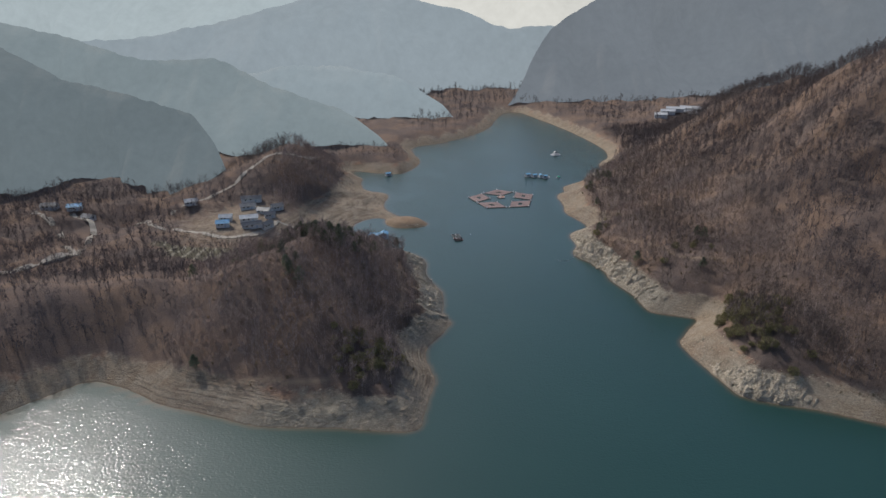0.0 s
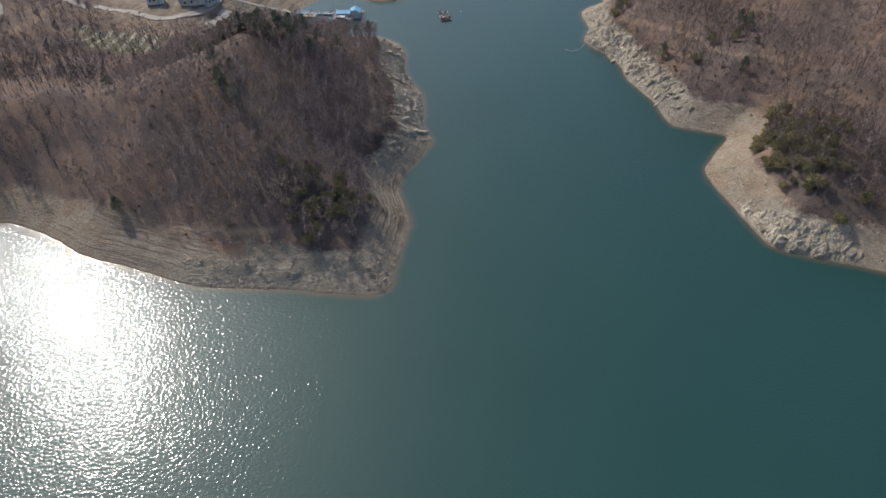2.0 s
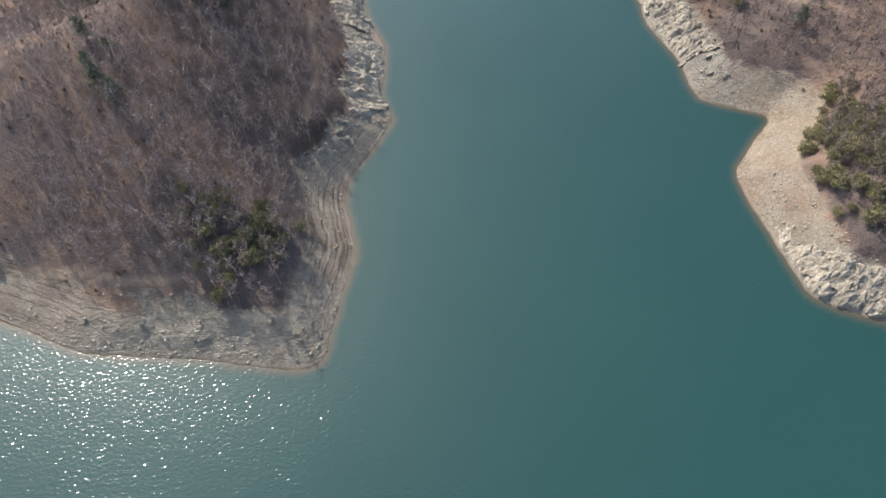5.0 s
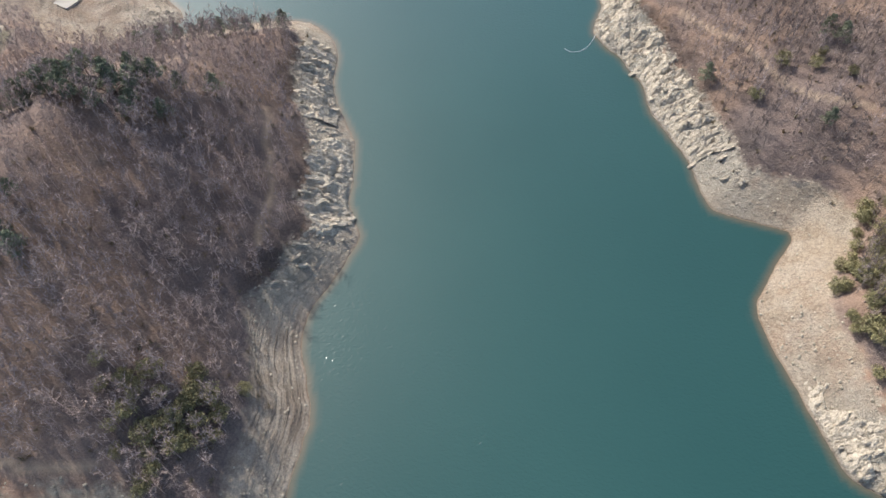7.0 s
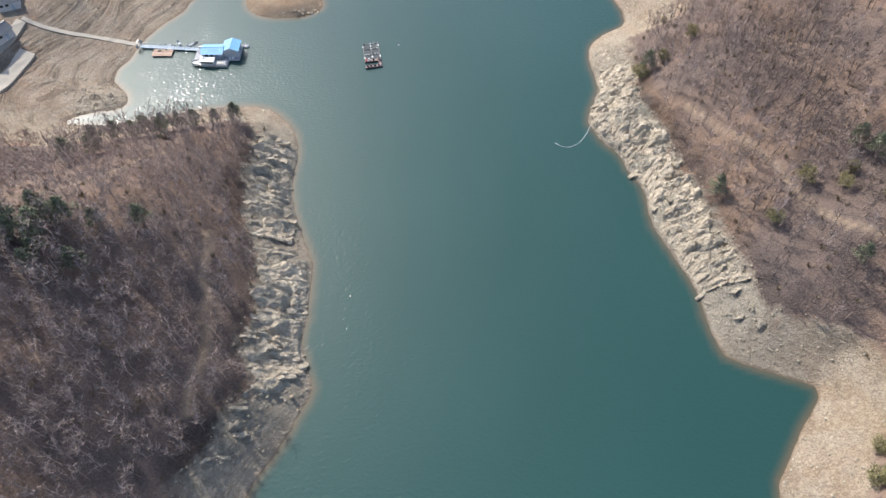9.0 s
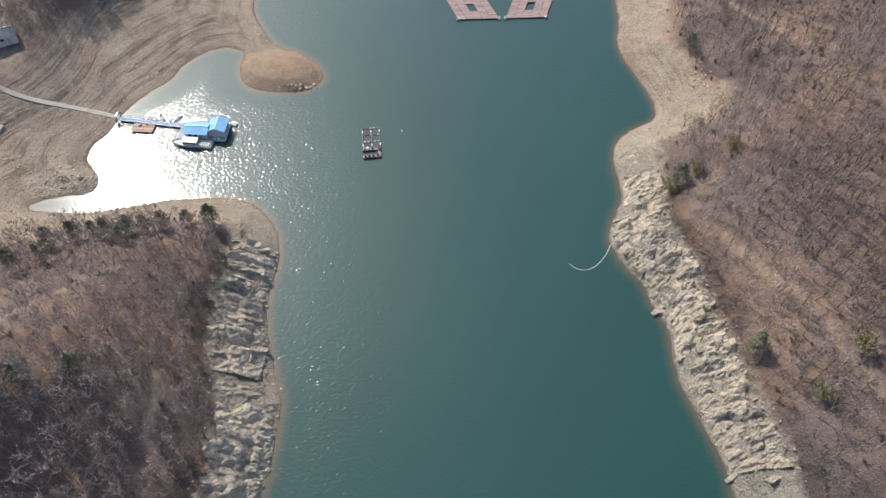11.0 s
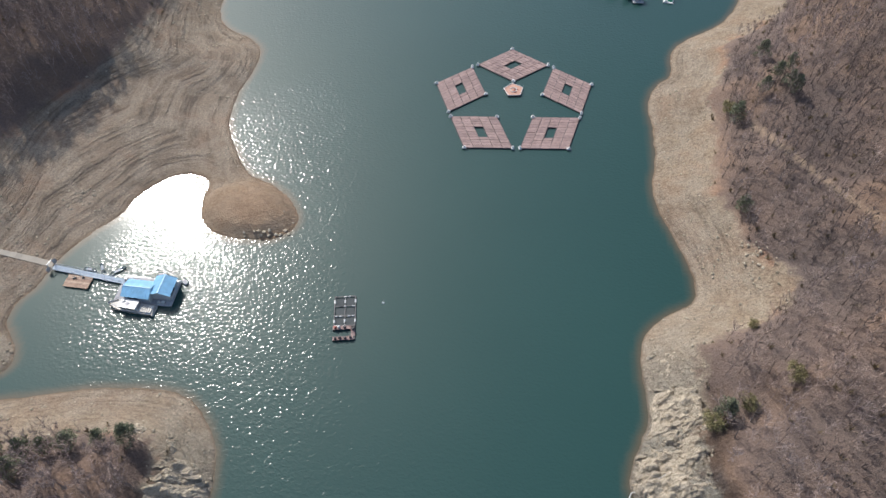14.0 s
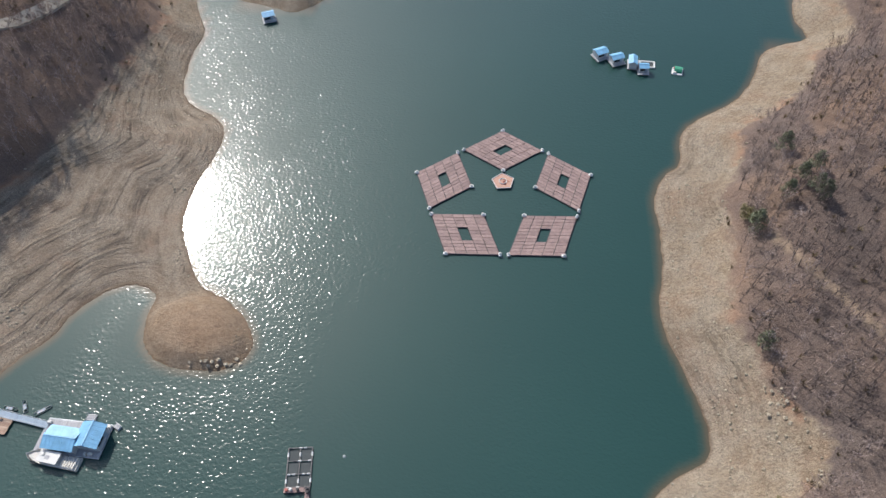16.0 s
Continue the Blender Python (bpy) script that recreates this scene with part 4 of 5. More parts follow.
def garden_raft(angle, swap):
    """A rhombus raft of planted modules with white floats at its corners."""
    a = radians(angle)
    raft = thing("garden_raft", pose(CX, CY, 0, 0, 0, angle), "floating rhombus raft of reddish-brown planted modules", "raft", "garden rafts in a ring")
    out, half, deep = 24.2, 10.7, 7.75
    outer, s1, s2, inner = Vector((out, 0)), Vector((out - deep, half)), Vector((out - deep, -half)), Vector((out - 2 * deep, 0))
    rows, cols = 12, 5
    if swap:
        s1, s2 = s2, s1
    e1, e2 = (s1 - outer) / cols, (s2 - outer) / rows
    key = "module_b" if swap else "module_a"
    if key not in RAFT_MESH:
        g = 0.028
        c = [e1 * g + e2 * g * 1.6, e1 * (1 - g) + e2 * g * 1.6, e1 * (1 - g) + e2 * (1 - g * 1.6), e1 * g + e2 * (1 - g * 1.6)]
        RAFT_MESH[key] = mesh_of("module", prism([p[:] for p in (c[::-1] if swap else c)], 0.1, 0.42), M_DECK)
        fl = box(1.15, 0.8, 0.5, bevel=0.12)
        box(0.5, 0.45, 0.5, 0.1, 0, 0.45, bevel=0.1, bm=fl)
        RAFT_MESH["corner_float"] = mesh_of("corner_float", fl, M_FLOAT)
    for i in range(cols):
        for j in range(rows):
            if i == 2 and 4 <= j <= 7:
                continue
            p = outer + e1 * i + e2 * j
            ob = part("module", RAFT_MESH[key], None, raft)
            ob.location = (p.x, p.y, random.uniform(-0.04, 0.04))
    frame_bm = bmesh.new()
    ring = [outer, s1, inner, s2]
    for p, q in zip(ring, ring[1:] + ring[:1]):
        rod((p.x, p.y, 0.16), (q.x, q.y, 0.16), 0.16, 6, bm=frame_bm)
    h0, h1 = outer + e1 * 2 + e2 * 4, e2 * 4
    for p, q in ((h0, h0 + e1), (h0 + e1, h0 + e1 + h1), (h0 + e1 + h1, h0 + h1), (h0 + h1, h0)):
        rod((p.x, p.y, 0.22), (q.x, q.y, 0.22), 0.13, 6, bm=frame_bm)
    part("raft_frame", frame_bm, M_BLACK, raft, "dark tube frame")
    for p, turn in ((outer, 0), (s1, 110), (s2, -110), (inner, 180)):
        ob = part("corner_float", RAFT_MESH["corner_float"], None, raft, "white plastic corner float")
        ob.matrix_basis = pose(p.x, p.y, 0.15, 0, 0, turn - angle + random.uniform(-20, 20))


RAFT_MESH = {}
for n in range(5):
    garden_raft(21.5 + 72 * n, n in (1, 2, 4))

hub = thing("pentagon_raft", pose(19.2, 431.2, 0, 0, 0, 8), "pinkish wooden pentagon raft with a pale ring emblem", "raft")
five = lambda r: [(r * math.cos(radians(90 + 72 * n)), r * math.sin(radians(90 + 72 * n))) for n in range(5)]
part("pontoon", prism(five(3.1), -0.1, 0.3), M_BLACK, hub, "dark pontoon")
part("deck", prism(five(3.0), 0.3, 0.5), M_PINK, hub, "pinkish wooden deck")
for n in range(5):
    (ax, ay), (bx_, by_) = five(3.0)[n], five(3.0)[(n + 1) % 5]
    part("kerb", rod((ax, ay, 0.55), (bx_, by_, 0.55), 0.09), M_FLOAT, hub, "pale kerb rail")
bm = bmesh.new()
for n in range(28):
    a0, a1 = n / 28 * 6.283, (n + 1) / 28 * 6.283
    rod((0.95 * math.cos(a0), 0.95 * math.sin(a0), 0.6), (0.95 * math.cos(a1), 0.95 * math.sin(a1), 0.6), 0.13, 5, bm=bm)
part("emblem_ring", bm, M_HULL, hub, "pale raised ring")
bm = bmesh.new()
for n in range(18):
    a0, a1 = 0.5 + n * 0.28, 0.5 + (n + 1) * 0.28
    r0, r1 = 1.05 - n * 0.045, 1.05 - (n + 1) * 0.045
    rod((0.6 + r0 * math.cos(a0), -0.8 + r0 * math.sin(a0), 0.62), (0.6 + r1 * math.cos(a1), -0.8 + r1 * math.sin(a1), 0.62), 0.1, 5, bm=bm)
part("emblem_curl", bm, M_RED, hub, "reddish raised curl")

# ---- fish cages ----
cage = thing("cage_raft", pose(-16.0, 349.9, 0, 0, 0, 9), "weathered floating net-cage raft with dark nets and drums", "raft")
W, ROWS = 4.7, (5.7, 3.1, 0.5, -2.0)
for n, y in enumerate(ROWS):
    part("cross_beam", box(W, 0.24, 0.16, 0, y, 0.22, bevel=0.03), M_BEAM, cage)
    for k in range(5):
        x = -W / 2 + 0.45 + k * (W - 0.9) / 4
        if (n + k) % 3 != 1:
            part("float", rod((x - 0.3, y, 0.24), (x + 0.3, y, 0.24), 0.17, 8), M_FLOAT if (n * 3 + k) % 4 else M_BLACK, cage, "pale drum float" if (n * 3 + k) % 4 else "dark drum float")
for x in (-W / 2, 0, W / 2):
    part("side_beam", box(0.24, 7.9, 0.16, x, 1.85, 0.2, bevel=0.03), M_BEAM, cage)
    for k in range(3):
        y = 4.4 - k * 2.6
        if (k + round(x)) % 2:
            continue
        part("float", rod((x, y - 0.4, 0.2), (x, y + 0.4, 0.2), 0.2, 8), M_FLOAT, cage, "pale drum float")
for a, b in ((0, 1), (1, 2), (2, 3)):
    for x in (-W / 4, W / 4):
        part("net", box(W / 2 - 0.5, ROWS[a] - ROWS[b] - 0.45, 0.04, x, (ROWS[a] + ROWS[b]) / 2, 0.05), M_NET, cage, "dark cage net")
for (x, y, sx, sy) in ((-0.1, -2.6, 5.0, 0.9), (-0.1, -5.3, 5.0, 0.9), (1.95, -3.95, 0.9, 1.8)):
    for k in range(int(max(sx, sy) / 0.42)):
        o = -max(sx, sy) / 2 + 0.21 + k * 0.42
        if sx > sy:
            part("plank", box(0.38, sy, 0.08, x + o, y, 0.38 + random.uniform(0, 0.03)), M_DECK, cage)
        else:
            part("plank", box(sx, 0.38, 0.08, x, y + o, 0.38 + random.uniform(0, 0.03)), M_DECK, cage)
    part("pontoon", box(sx, sy, 0.4, x, y, -0.02, bevel=0.05), M_BLACK, cage, "dark pontoon")
for n, (x, y) in enumerate([(-1.9, -5.3), (-0.9, -5.2), (0.2, -5.3), (1.4, -5.2), (2.0, -3.2), (-2.0, -2.6), (-1.2, -2.5), (0.1, -2.6), (1.8, -2.5)]):
    drum = rod((x, y, 0.45), (x, y, 1.05), 0.3, 10)
    rod((x, y, 1.04), (x, y, 1.1), 0.24, 10, bm=drum)
    part("drum", drum, (M_BLACK, M_BLACK, M_HULL, M_RED)[(n * 3) % 4 if n > 4 else 0], cage)

mark = thing("buoy", pose(-8.0, 354.8, 0), "small white marker buoy on the water", "buoy")
bm = bmesh.new()
bmesh.ops.create_uvsphere(bm, u_segments=12, v_segments=8, radius=0.3)
part("ball", bm, M_FLOAT, mark)
part("stem", rod((0, 0, 0.2), (0, 0, 0.6), 0.05), M_BLACK, mark)

# ---- float boom off the rocks ----
boom = thing("float_boom", pose(0, 0, 0), "curved line of white floats moored to the rocks", "boom")
curve = [Vector(p) for p in ((35.1, 310.9), (36.5, 309.6), (38.7, 309.2), (41.4, 310.6), (43.8, 313.6), (45.4, 316.8))]
line = []
for i in range(len(curve) - 1):
    p0, p1, p2, p3 = curve[max(0, i - 1)], curve[i], curve[i + 1], curve[min(len(curve) - 1, i + 2)]
    for k in range(8):
        t = k / 8
        line.append(0.5 * ((2 * p1) + (p2 - p0) * t + (2 * p0 - 5 * p1 + 4 * p2 - p3) * t * t + (3 * p1 - p0 - 3 * p2 + p3) * t**3))
line.append(curve[-1])
bm = bmesh.new()
for a, b in zip(line, line[1:]):
    rod((a.x, a.y, 0.06), (b.x, b.y, 0.06), 0.035, 5, bm=bm)
part("rope", bm, M_GREY, boom)
for a, b in zip(line[::1], line[1:]):
    d = (b - a) * 0.32
    c = (a + b) / 2
    part("float", rod((c.x - d.x, c.y - d.y, 0.07), (c.x + d.x, c.y + d.y, 0.07), 0.085, 8), M_FLOAT, boom)
tail = [(45.4, 316.8), (46.6, 316.9), (48.0, 317.6), (49.6, 318.8), (51.5, 319.8), (53.5, 320.6)]
bm = bmesh.new()
for (ax, ay), (bx_, by_) in zip(tail, tail[1:]):
    rod((ax, ay, height_at(ax, ay) + 0.25), (bx_, by_, height_at(bx_, by_) + 0.25), 0.07, 5, bm=bm)
part("mooring_line", bm, M_HULL, boom, "pale mooring line over the rocks")


# ---- jetty and boathouse ----
def heading(ax, ay, bx, by):
    return math.degrees(math.atan2(by - ay, bx - ax))


JA, JB = (-88.6, 357.6), (-69.6, 355.0)
length = math.hypot(JB[0] - JA[0], JB[1] - JA[1])
jetty = thing("jetty", pose(JA[0], JA[1], 0, 0, 0, heading(*JA, *JB)), "long narrow floating jetty with blue-grey decking and rails", "jetty")
for k in range(int(length / 0.5)):
    part("deck_board", box(0.46, 1.35, 0.07, 0.25 + k * 0.5, 0, 0.5 + random.uniform(0, 0.012)), M_BLUEGREY, jetty)
for y in (-0.6, 0.6):
    part("bearer", box(length, 0.14, 0.18, length / 2, y, 0.31), M_METAL, jetty)
    part("handrail", rod((0.2, y * 1.08, 1.45), (length - 0.4, y * 1.08, 1.45), 0.035), M_METAL, jetty)
    part("mid_rail", rod((0.2, y * 1.08, 1.0), (length - 0.4, y * 1.08, 1.0), 0.025), M_METAL, jetty)
    for k in range(11):
        x = 0.3 + k * (length - 0.8) / 10
        part("post", rod((x, y * 1.08, 0.5), (x, y * 1.08, 1.47), 0.035), M_METAL, jetty)
for k in range(7):
    part("pontoon", box(1.3, 1.2, 0.42, 1.6 + k * 2.7, 0, -0.1, bevel=0.1), M_BLACK, jetty, "dark pontoon float")
gate = thing("jetty_gate", pose(-88.9, 357.7, height_at(-89.6, 357.8), 0, 0, heading(*JA, *JB)), "grey steel entrance frame of the jetty", "gate")
for y in (-0.85, 0.85):
    part("gate_post", box(0.14, 0.14, 2.1, 0, y, 0), M_METAL, gate)
    part("side_panel", box(0.06, 0.9, 1.3, 0, y * 1.6, 0.35), M_GREY, gate)
part("lintel", box(0.14, 1.9, 0.16, 0, 0, 2.1), M_METAL, gate)

dock = thing("floating_dock", pose(-63.3, 353.0, 0, 0, 0, -1), "grey floating dock carrying the two blue-roofed houses", "dock")
for k in range(28):
    part("deck_board", box(0.47, 6.9, 0.08, -6.75 + k * 0.5, 0, 0.42 + random.uniform(0, 0.012)), M_GREY, dock)
for x in (-6.8, 6.85):
    part("edge_beam", box(0.2, 7.0, 0.3, x + 0.05, 0, 0.2, bevel=0.03), M_METAL, dock)
for y in (-3.5, 3.5):
    part("edge_beam", box(13.9, 0.2, 0.3, 0, y, 0.2, bevel=0.03), M_METAL, dock)
for k in range(6):
    for y in (-2.2, 2.2):
        part("pontoon", box(1.8, 2.0, 0.4, -5.6 + k * 2.25, y, -0.15, bevel=0.1), M_BLACK, dock, "dark pontoon float")
for x, y, sx in ((6.3, 3.0, 0.9), (5.0, -2.9, 0.7), (4.0, -3.0, 0.5), (-6.3, 2.6, 0.8)):
    part("locker", box(sx, 0.6, 0.6, x, y, 0.5, bevel=0.04), M_HULL, dock, "white storage box")


def shed(name, m, sx, sy, eave, ridge, label, category, group="", roof=None, over=0.35, wall=None):
    """A gabled house: walls, roof slopes with ribs, a door and windows. The ridge runs along x."""
    roof, wall = roof or M_ROOF, wall or M_WALL
    h = thing(name, m, label, category, group)
    t = 0.12
    for y in (-sy / 2 + t / 2, sy / 2 - t / 2):
        part("wall", box(sx, t, eave, 0, y, 0), wall, h)
    for x in (-sx / 2 + t / 2, sx / 2 - t / 2):
        g = bmesh.new()
        w = sy / 2 - t
        pts = [(-w, 0), (w, 0), (w, eave), (0, ridge - 0.06), (-w, eave)]
        lo = [g.verts.new((x - t / 2, a, b)) for a, b in pts]
        hi = [g.verts.new((x + t / 2, a, b)) for a, b in pts]
        g.faces.new(lo[::-1])
        g.faces.new(hi)
        for i in range(5):
            g.faces.new((lo[i], lo[(i + 1) % 5], hi[(i + 1) % 5], hi[i]))
        part("gable", g, wall, h)
    run = math.hypot(sy / 2 + over, (ridge - eave) * (sy / 2 + over) / (sy / 2))
    tilt = math.degrees(math.atan2(ridge - eave, sy / 2))
    drop = (ridge - eave) * (sy / 2 + over) / (sy / 2)
    for s in (-1, 1):
        slope = part("roof_slope", box(sx + 2 * over, run, 0.07, 0, s * (sy / 2 + over) / 2, ridge - drop / 2, rx=-s * tilt), roof, h)
        n = max(4, int(sx / 0.7))
        rib = bmesh.new()
        for k in range(n + 1):
            box(0.05, run, 0.05, -(sx / 2 + over) + k * (sx + 2 * over) / n, s * (sy / 2 + over) / 2, ridge - drop / 2 + 0.06, rx=-s * tilt, bm=rib)
        part("rib", rib, roof, slope)
    part("ridge_cap", box(sx + 2 * over, 0.32, 0.08, 0, 0, ridge + 0.04, bevel=0.03), roof, h)
    part("door", box(0.85, 0.06, min(1.95, eave - 0.15), sx * 0.22, -sy / 2 - 0.02, 0.05), M_BLUEGREY, h, "blue-grey door")
    for k, x in enumerate((-sx * 0.28, -sx * 0.02)):
        win = part("window", box(0.95, 0.06, 0.75, x, -sy / 2 - 0.02, eave - 1.15), M_GLASS, h, "dark glass window")
        part("sill", box(1.1, 0.14, 0.06, x, -sy / 2 - 0.07, eave - 1.22), M_METAL, win)
    part("window", box(0.06, 0.95, 0.75, sx / 2 + 0.02, 0, eave - 1.15), M_GLASS, h, "dark glass window")
    return h


shed("boathouse", pose(-64.3, 352.0, 0.5, 0, 0, -2.5), 6.1, 4.2, 2.2, 3.0, "pale floating boathouse with a sky-blue metal gable roof", "boathouse")
shed("boathouse", pose(-58.8, 353.1, 0.5, 0, 0, 88), 4.5, 4.5, 2.4, 3.3, "square floating boathouse with a sky-blue metal gable roof", "boathouse")


def hull_bm(length, beam, depth, rake=0.18, n=12):
    """A boat's hull with a pointed bow at +x."""
    bm = bmesh.new()
    rings = []
    for i in range(n + 1):
        t = i / n
        w = beam / 2 * (1 if t < 0.55 else math.sqrt(max(0.0, 1 - ((t - 0.55) / 0.45) ** 2)))
        w = max(w, 0.03)
        x = -length / 2 + length * t
        up = 0.35 * depth * max(0, (t - 0.5) * 2) ** 2
        prof = [(w, depth + up), (w * 0.94, depth * 0.45), (w * 0.6, 0.0), (-w * 0.6, 0.0), (-w * 0.94, depth * 0.45), (-w, depth + up)]
        rings.append([bm.verts.new((x - (0 if z > depth * 0.5 else rake * length * 0.25 * max(0, t - 0.6)), y, z - depth * 0.4)) for y, z in prof])
    for a, b in zip(rings, rings[1:]):
        for k in range(5):
            bm.faces.new((a[k], a[k + 1], b[k + 1], b[k]))
    bm.faces.new(rings[0])
    bm.faces.new(rings[-1][::-1])
    return bm, rings


boat = thing("passenger_boat", pose(-65.4, 348.3, 0.05, 0, 0, 175), "white passenger boat with canopy moored beside the dock", "boat")
bm, rings = hull_bm(11.4, 2.8, 1.15)
part("hull", bm, M_HULL, boat)
bm = bmesh.new()
deck_pts = [(-5.55, -1.3), (0.5, -1.32), (2.4, -1.2), (4.0, -0.8), (5.2, -0.2), (5.2, 0.2), (4.0, 0.8), (2.4, 1.2), (0.5, 1.32), (-5.55, 1.3)]
part("deck", prism(deck_pts, 0.5, 0.6, bm), M_TAN, boat, "worn pale tan deck")
part("rubbing_strake", box(10.0, 0.1, 0.14, -0.6, 1.38, 0.45), M_BLACK, boat, "dark rubbing strake")
part("rubbing_strake", box(10.0, 0.1, 0.14, -0.6, -1.38, 0.45), M_BLACK, boat, "dark rubbing strake")
cabin = part("cabin", box(4.0, 2.1, 1.25, 0.2, 0, 0.6, bevel=0.08), M_HULL, boat)
part("cabin_roof", box(4.4, 2.4, 0.1, 0.2, 0, 1.86, bevel=0.03), M_HULL, boat, "white cabin roof")
for s in (-1, 1):
    for k in range(4):
        part("window", box(0.75, 0.04, 0.5, -1.2 + k * 0.95, s * 1.06, 1.15), M_GLASS, cabin, "dark side window")
part("windscreen", box(0.05, 1.7, 0.5, 2.24, 0, 1.15), M_GLASS, cabin, "dark windscreen")
part("roof_hatch", box(0.8, 0.7, 0.1, 0.4, 0.1, 1.95), M_GREY, boat, "grey roof hatch")
part("roof_box", box(0.6, 0.6, 0.3, 1.5, -0.4, 1.95, bevel=0.05), M_HULL, boat)
for k in range(6):
    part("bench", box(0.32, 2.1, 0.4, -2.4 - k * 0.52, 0, 0.62), M_TAN, boat, "tan bench slat")
for x in (-5.3, -2.2):
    for y in (-1.2, 1.2):
        part("stanchion", rod((x, y, 0.6), (x, y, 1.6), 0.035), M_METAL, boat)
for y in (-1.2, 1.2):
    part("guard_rail", rod((-5.3, y, 1.6), (-2.2, y, 1.6), 0.035), M_METAL, boat)
for y in (-0.9, 0.9):
    part("bow_rail", rod((2.6, y, 1.25), (5.3, 0, 1.35), 0.03), M_METAL, boat)
    part("bow_post", rod((3.6, y * 0.75, 0.6), (3.6, y * 0.66, 1.3), 0.03), M_METAL, boat)
part("mast", rod((1.9, 0, 1.9), (1.9, 0, 3.0), 0.04), M_METAL, boat)

plank_raft = thing("plank_raft", pose(-80.9, 354.1, 0, 0, 0, -3), "weathered brown plank raft tied beside the jetty", "raft")
for k in range(8):
    part("plank", box(6.2 + random.uniform(-0.15, 0.15), 0.38, 0.09, random.uniform(-0.06, 0.06), -1.45 + k * 0.415, 0.38 + random.uniform(0, 0.04)), M_WOOD, plank_raft)
for x in (-2.6, 0, 2.6):
    part("bearer", box(0.22, 3.3, 0.18, x, 0, 0.2), M_WOOD, plank_raft)
for k in range(4):
    for y in (-1.1, 1.1):
        part("float", rod((-2.7 + k * 1.6, y, 0.08), (-1.7 + k * 1.6, y, 0.08), 0.24, 8), M_BLACK, plank_raft, "dark drum float")
for x, y in ((-1.4, 0.6), (-1.0, 0.9), (0.8, 1.2)):
    part("crate", box(0.4, 0.35, 0.3, x, y, 0.48), M_BLACK, plank_raft, "dark crate")


def small_boat(x, y, turn, length, beam, label, mat=None):
    b = thing("rowing_boat", pose(x, y, 0.06, 0, 0, turn), label, "boat", "small boats at the jetty")
    bm, rings = hull_bm(length, beam, 0.4, n=8)
    part("hull", bm, mat or M_HULL, b)
    part("cockpit", box(length * 0.45, beam * 0.6, 0.05, -length * 0.08, 0, 0.22), M_GREY, b, "grey cockpit floor")
    for k in (-0.22, 0.05):
        part("thwart", box(0.22, beam * 0.85, 0.05, length * k, 0, 0.28), M_BLUEGREY, b)


small_boat(-79.6, 357.9, -4, 3.2, 0.9, "white rowing boat lying along the jetty")
small_boat(-76.9, 358.7, 122, 2.9, 0.9, "white rowing boat moored with its bow out")
small_boat(-72.6, 358.2, 40, 3.7, 0.9, "slim white rowing boat beside the jetty")


def work_float(x, y, turn, sx, sy, label):
    w = thing("work_float", pose(x, y, 0, 0, 0, turn), label, "raft")
    part("pontoon", box(sx, sy, 0.4, 0, 0, 0, bevel=0.08), M_FLOAT, w)
    part("deck", box(sx * 0.9, sy * 0.85, 0.05, 0, 0, 0.4), M_GREY, w, "grey deck")
    for a in (-1, 1):
        for b in (-1, 1):
            part("post", rod((a * sx * 0.42, b * sy * 0.4, 0.42), (a * sx * 0.42, b * sy * 0.4, 1.2), 0.035), M_METAL, w)
        part("rail", rod((-sx * 0.42, a * sy * 0.4, 1.2), (sx * 0.42, a * sy * 0.4, 1.2), 0.03), M_METAL, w)


work_float(-61.6, 357.6, 5, 2.0, 1.4, "small white work float behind the dock")
work_float(-55.4, 356.2, -30, 1.5, 1.1, "small white float at the dock's corner")


# ---- fishing houses on the lake ----
def fishing_house(x, y, turn, sx, sy, label, porch=True):
    base = shed("fishing_house", pose(x, y, 0.45, 0, 0, turn), sx, sy, 1.75, 2.25, label, "house", "floating fishing houses", over=0.25)
    part("deck", box(sx + 1.0, sy + 1.5, 0.12, 0, -0.35, -0.12), M_GREY, base, "grey deck")
    for k in range(3):
        part("float", rod((-sx / 2 - 0.3, -sy / 2 + k * sy / 2, -0.3), (sx / 2 + 0.3, -sy / 2 + k * sy / 2, -0.3), 0.24, 8), M_BLACK, base, "dark drum float")
    for a in (-1, 1):
        part("porch_post", rod((a * sx * 0.48, -sy / 2 - 0.9, 0), (a * sx * 0.48, -sy / 2 - 0.9, 1.4), 0.04), M_METAL, base)
    part("porch_rail", rod((-sx * 0.48, -sy / 2 - 0.9, 0.9), (sx * 0.48, -sy / 2 - 0.9, 0.9), 0.03), M_METAL, base)


fishing_house(46.4, 487.4, 30, 3.6, 2.9, "white floating fishing house with a blue roof")
fishing_house(51.2, 485.0, 24, 3.5, 2.6, "white floating fishing house with blue roof and porch")
fishing_house(56.0, 483.6, 86, 3.9, 2.2, "narrow floating fishing house with a blue roof")
fishing_house(59.0, 480.9, 2, 2.5, 2.2, "small floating fishing house with a blue roof")
fishing_house(-63.0, 500.0, 25, 3.6, 3.0, "lone floating fishing house with a blue roof")
ring_raft = thing("frame_raft", pose(60.6, 484.1, 0, 0, 0, -4), "white rectangular frame raft around dark water", "raft")
for x, y, sx, sy in ((0, 1.5, 4.6, 0.5), (0, -1.3, 4.6, 0.5), (-2.1, 0.1, 0.5, 2.4), (2.1, 0.1, 0.5, 2.4)):
    part("beam", box(sx, sy, 0.35, x, y, 0.05, bevel=0.06), M_FLOAT, ring_raft)
part("net", box(3.6, 2.2, 0.04, 0, 0.1, 0.03), M_NET, ring_raft, "dark net")
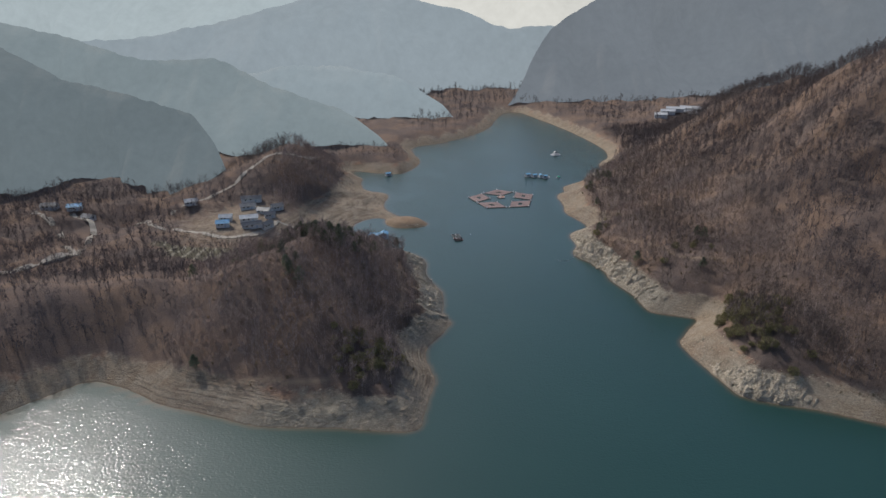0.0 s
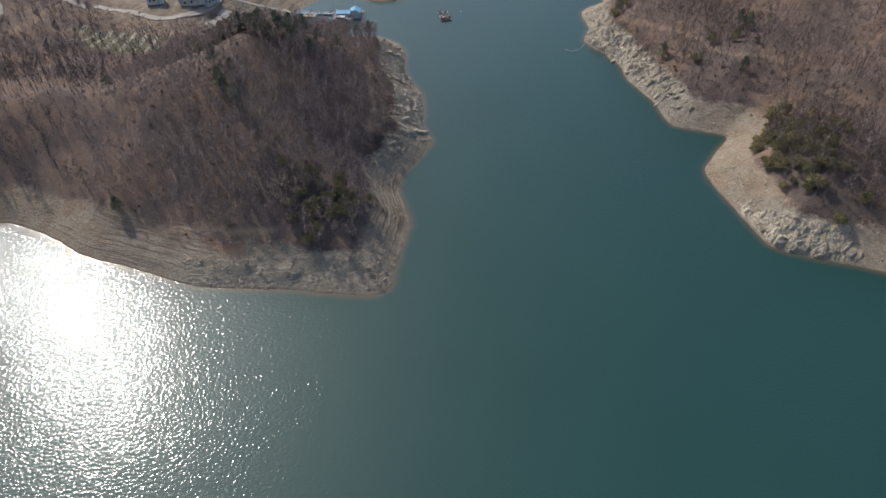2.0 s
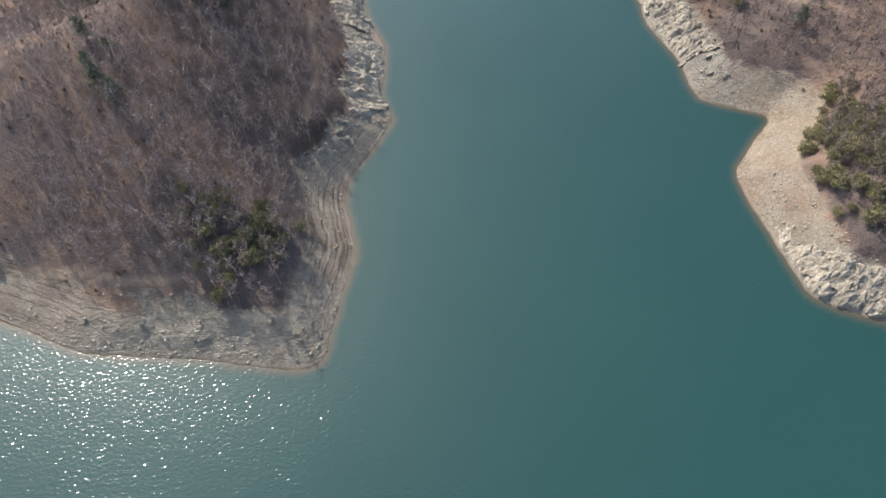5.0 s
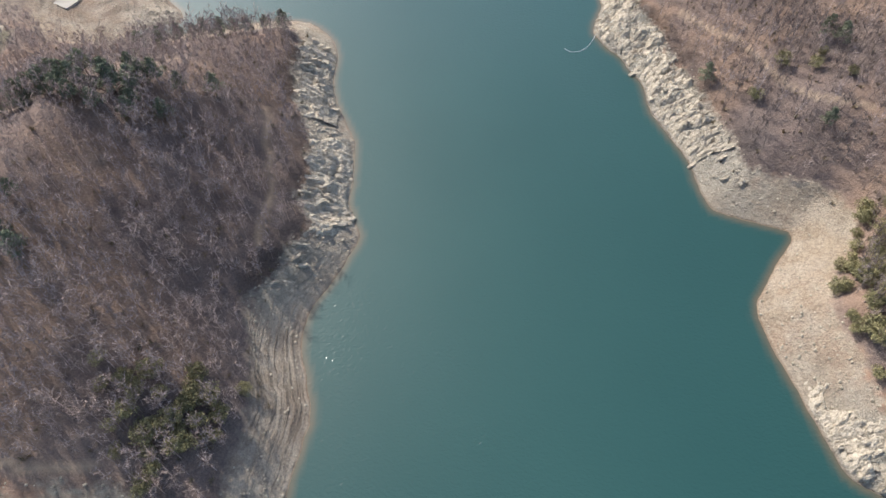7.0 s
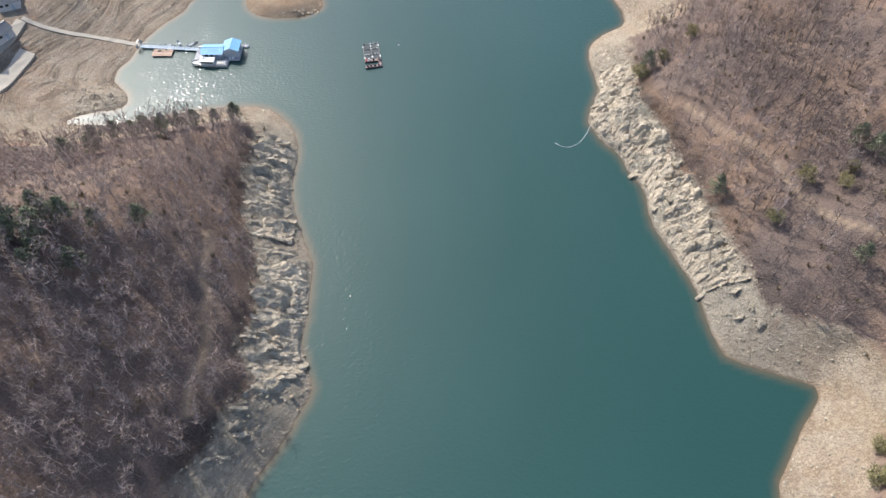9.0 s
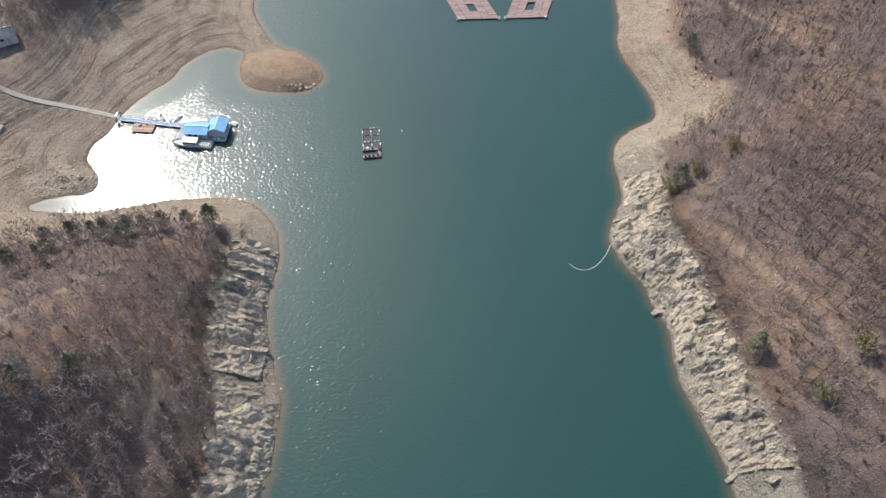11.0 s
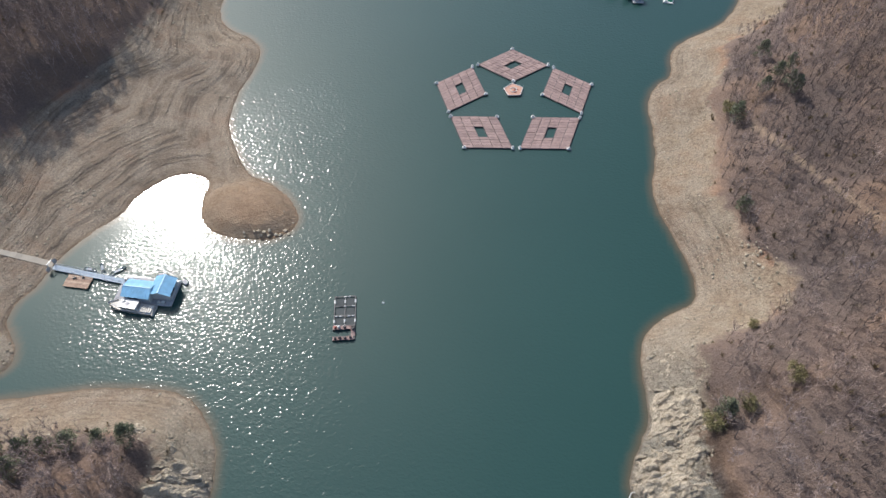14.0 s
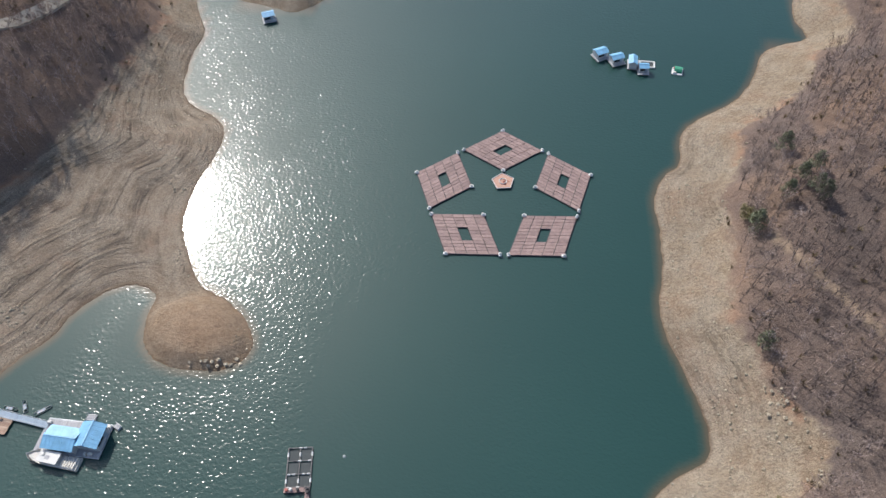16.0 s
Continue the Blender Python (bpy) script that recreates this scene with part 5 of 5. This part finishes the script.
green = thing("tarp_raft", pose(69.3, 481.4, 0, 0, 0, -12), "small white raft with a green tarpaulin shelter", "raft")
part("pontoon", box(3.2, 3.4, 0.35, 0, 0, 0, bevel=0.06), M_FLOAT, green)
bm = bmesh.new()
for k in range(6):
    a0, a1 = math.pi * k / 6, math.pi * (k + 1) / 6
    v = [bm.verts.new((x, 0.3 + 1.2 * math.cos(a), 0.35 + 1.1 * math.sin(a))) for x, a in ((-1.0, a0), (1.3, a0), (1.3, a1), (-1.0, a1))]
    bm.faces.new(v)
bmesh.ops.remove_doubles(bm, verts=bm.verts, dist=0.001)
bmesh.ops.solidify(bm, geom=bm.faces[:], thickness=0.04)
part("tarp", bm, M_GREEN, green, "green tarpaulin")
part("box", box(0.8, 0.5, 0.4, -0.7, -1.1, 0.35), M_HULL, green)
part("crate", box(0.5, 0.5, 0.35, -1.0, 1.2, 0.35), M_RED, green, "faded red crate")
pavilion = thing("float_pavilion", pose(82.5, 561, 0, 0, 0, 20), "dark floating pavilion raft far up the lake", "raft")
part("pontoon", prism([(5 * math.cos(a * 1.2566), 5 * math.sin(a * 1.2566)) for a in range(5)], 0.0, 0.5), M_GREY, pavilion)
bm = bmesh.new()
bmesh.ops.create_cone(bm, cap_ends=True, segments=5, radius1=2.6, radius2=0.2, depth=1.6, matrix=pose(0, 0, 3.0))
part("roof", bm, M_RGREY, pavilion)
for a in range(5):
    part("post", rod((2 * math.cos(a * 1.2566), 2 * math.sin(a * 1.2566), 0.5), (2 * math.cos(a * 1.2566), 2 * math.sin(a * 1.2566), 2.3), 0.08), M_METAL, pavilion)

# ---- village and farm ----
HOUSES = [(-142, 376, 20, 9, 5), (-131, 371, -15, 8, 5), (-137, 357, 15, 10, 5), (-125, 378, 30, 7, 5), (-149, 346, 10, 7, 4.5), (-126, 352, 60, 8, 4), (-142, 386, 8, 12, 4),
          (-150, 356, 5, 7, 4), (-133, 347, 24, 11, 4), (-246, 377, 15, 8, 5), (-236, 371, -20, 7, 5), (-262, 379, 0, 9, 5), (-178, 382, 25, 7, 4.5), (-127, 366, 20, 6, 4)]
for n, (x, y, turn, sx, sy) in enumerate(HOUSES):
    roof = (M_RGREY, M_RGREY, M_RWHITE, M_RGREY, M_ROOF)[n % 5]
    hue = ("grey", "grey", "pale", "grey", "blue")[n % 5]
    shed("farmhouse", pose(x, y, height_at(x, y) - 0.3, 0, 0, turn), sx, sy, 2.8, 4.2, "low pale farmhouse with a " + hue + " roof", "house", "farmhouses of the village", roof)
for n, (x, y, sx) in enumerate([(262, 700, 34), (282, 688, 46), (248, 690, 22), (232, 682, 18), (212, 668, 12), (222, 676, 14)]):
    shed("farm_shed", pose(x, y, height_at(x, y) - 1.0, 0, 0, -33 + 4 * n), sx, 8, 4.0, 5.6, "long pale farm shed with a low roof", "shed", "farm sheds", M_RWHITE)
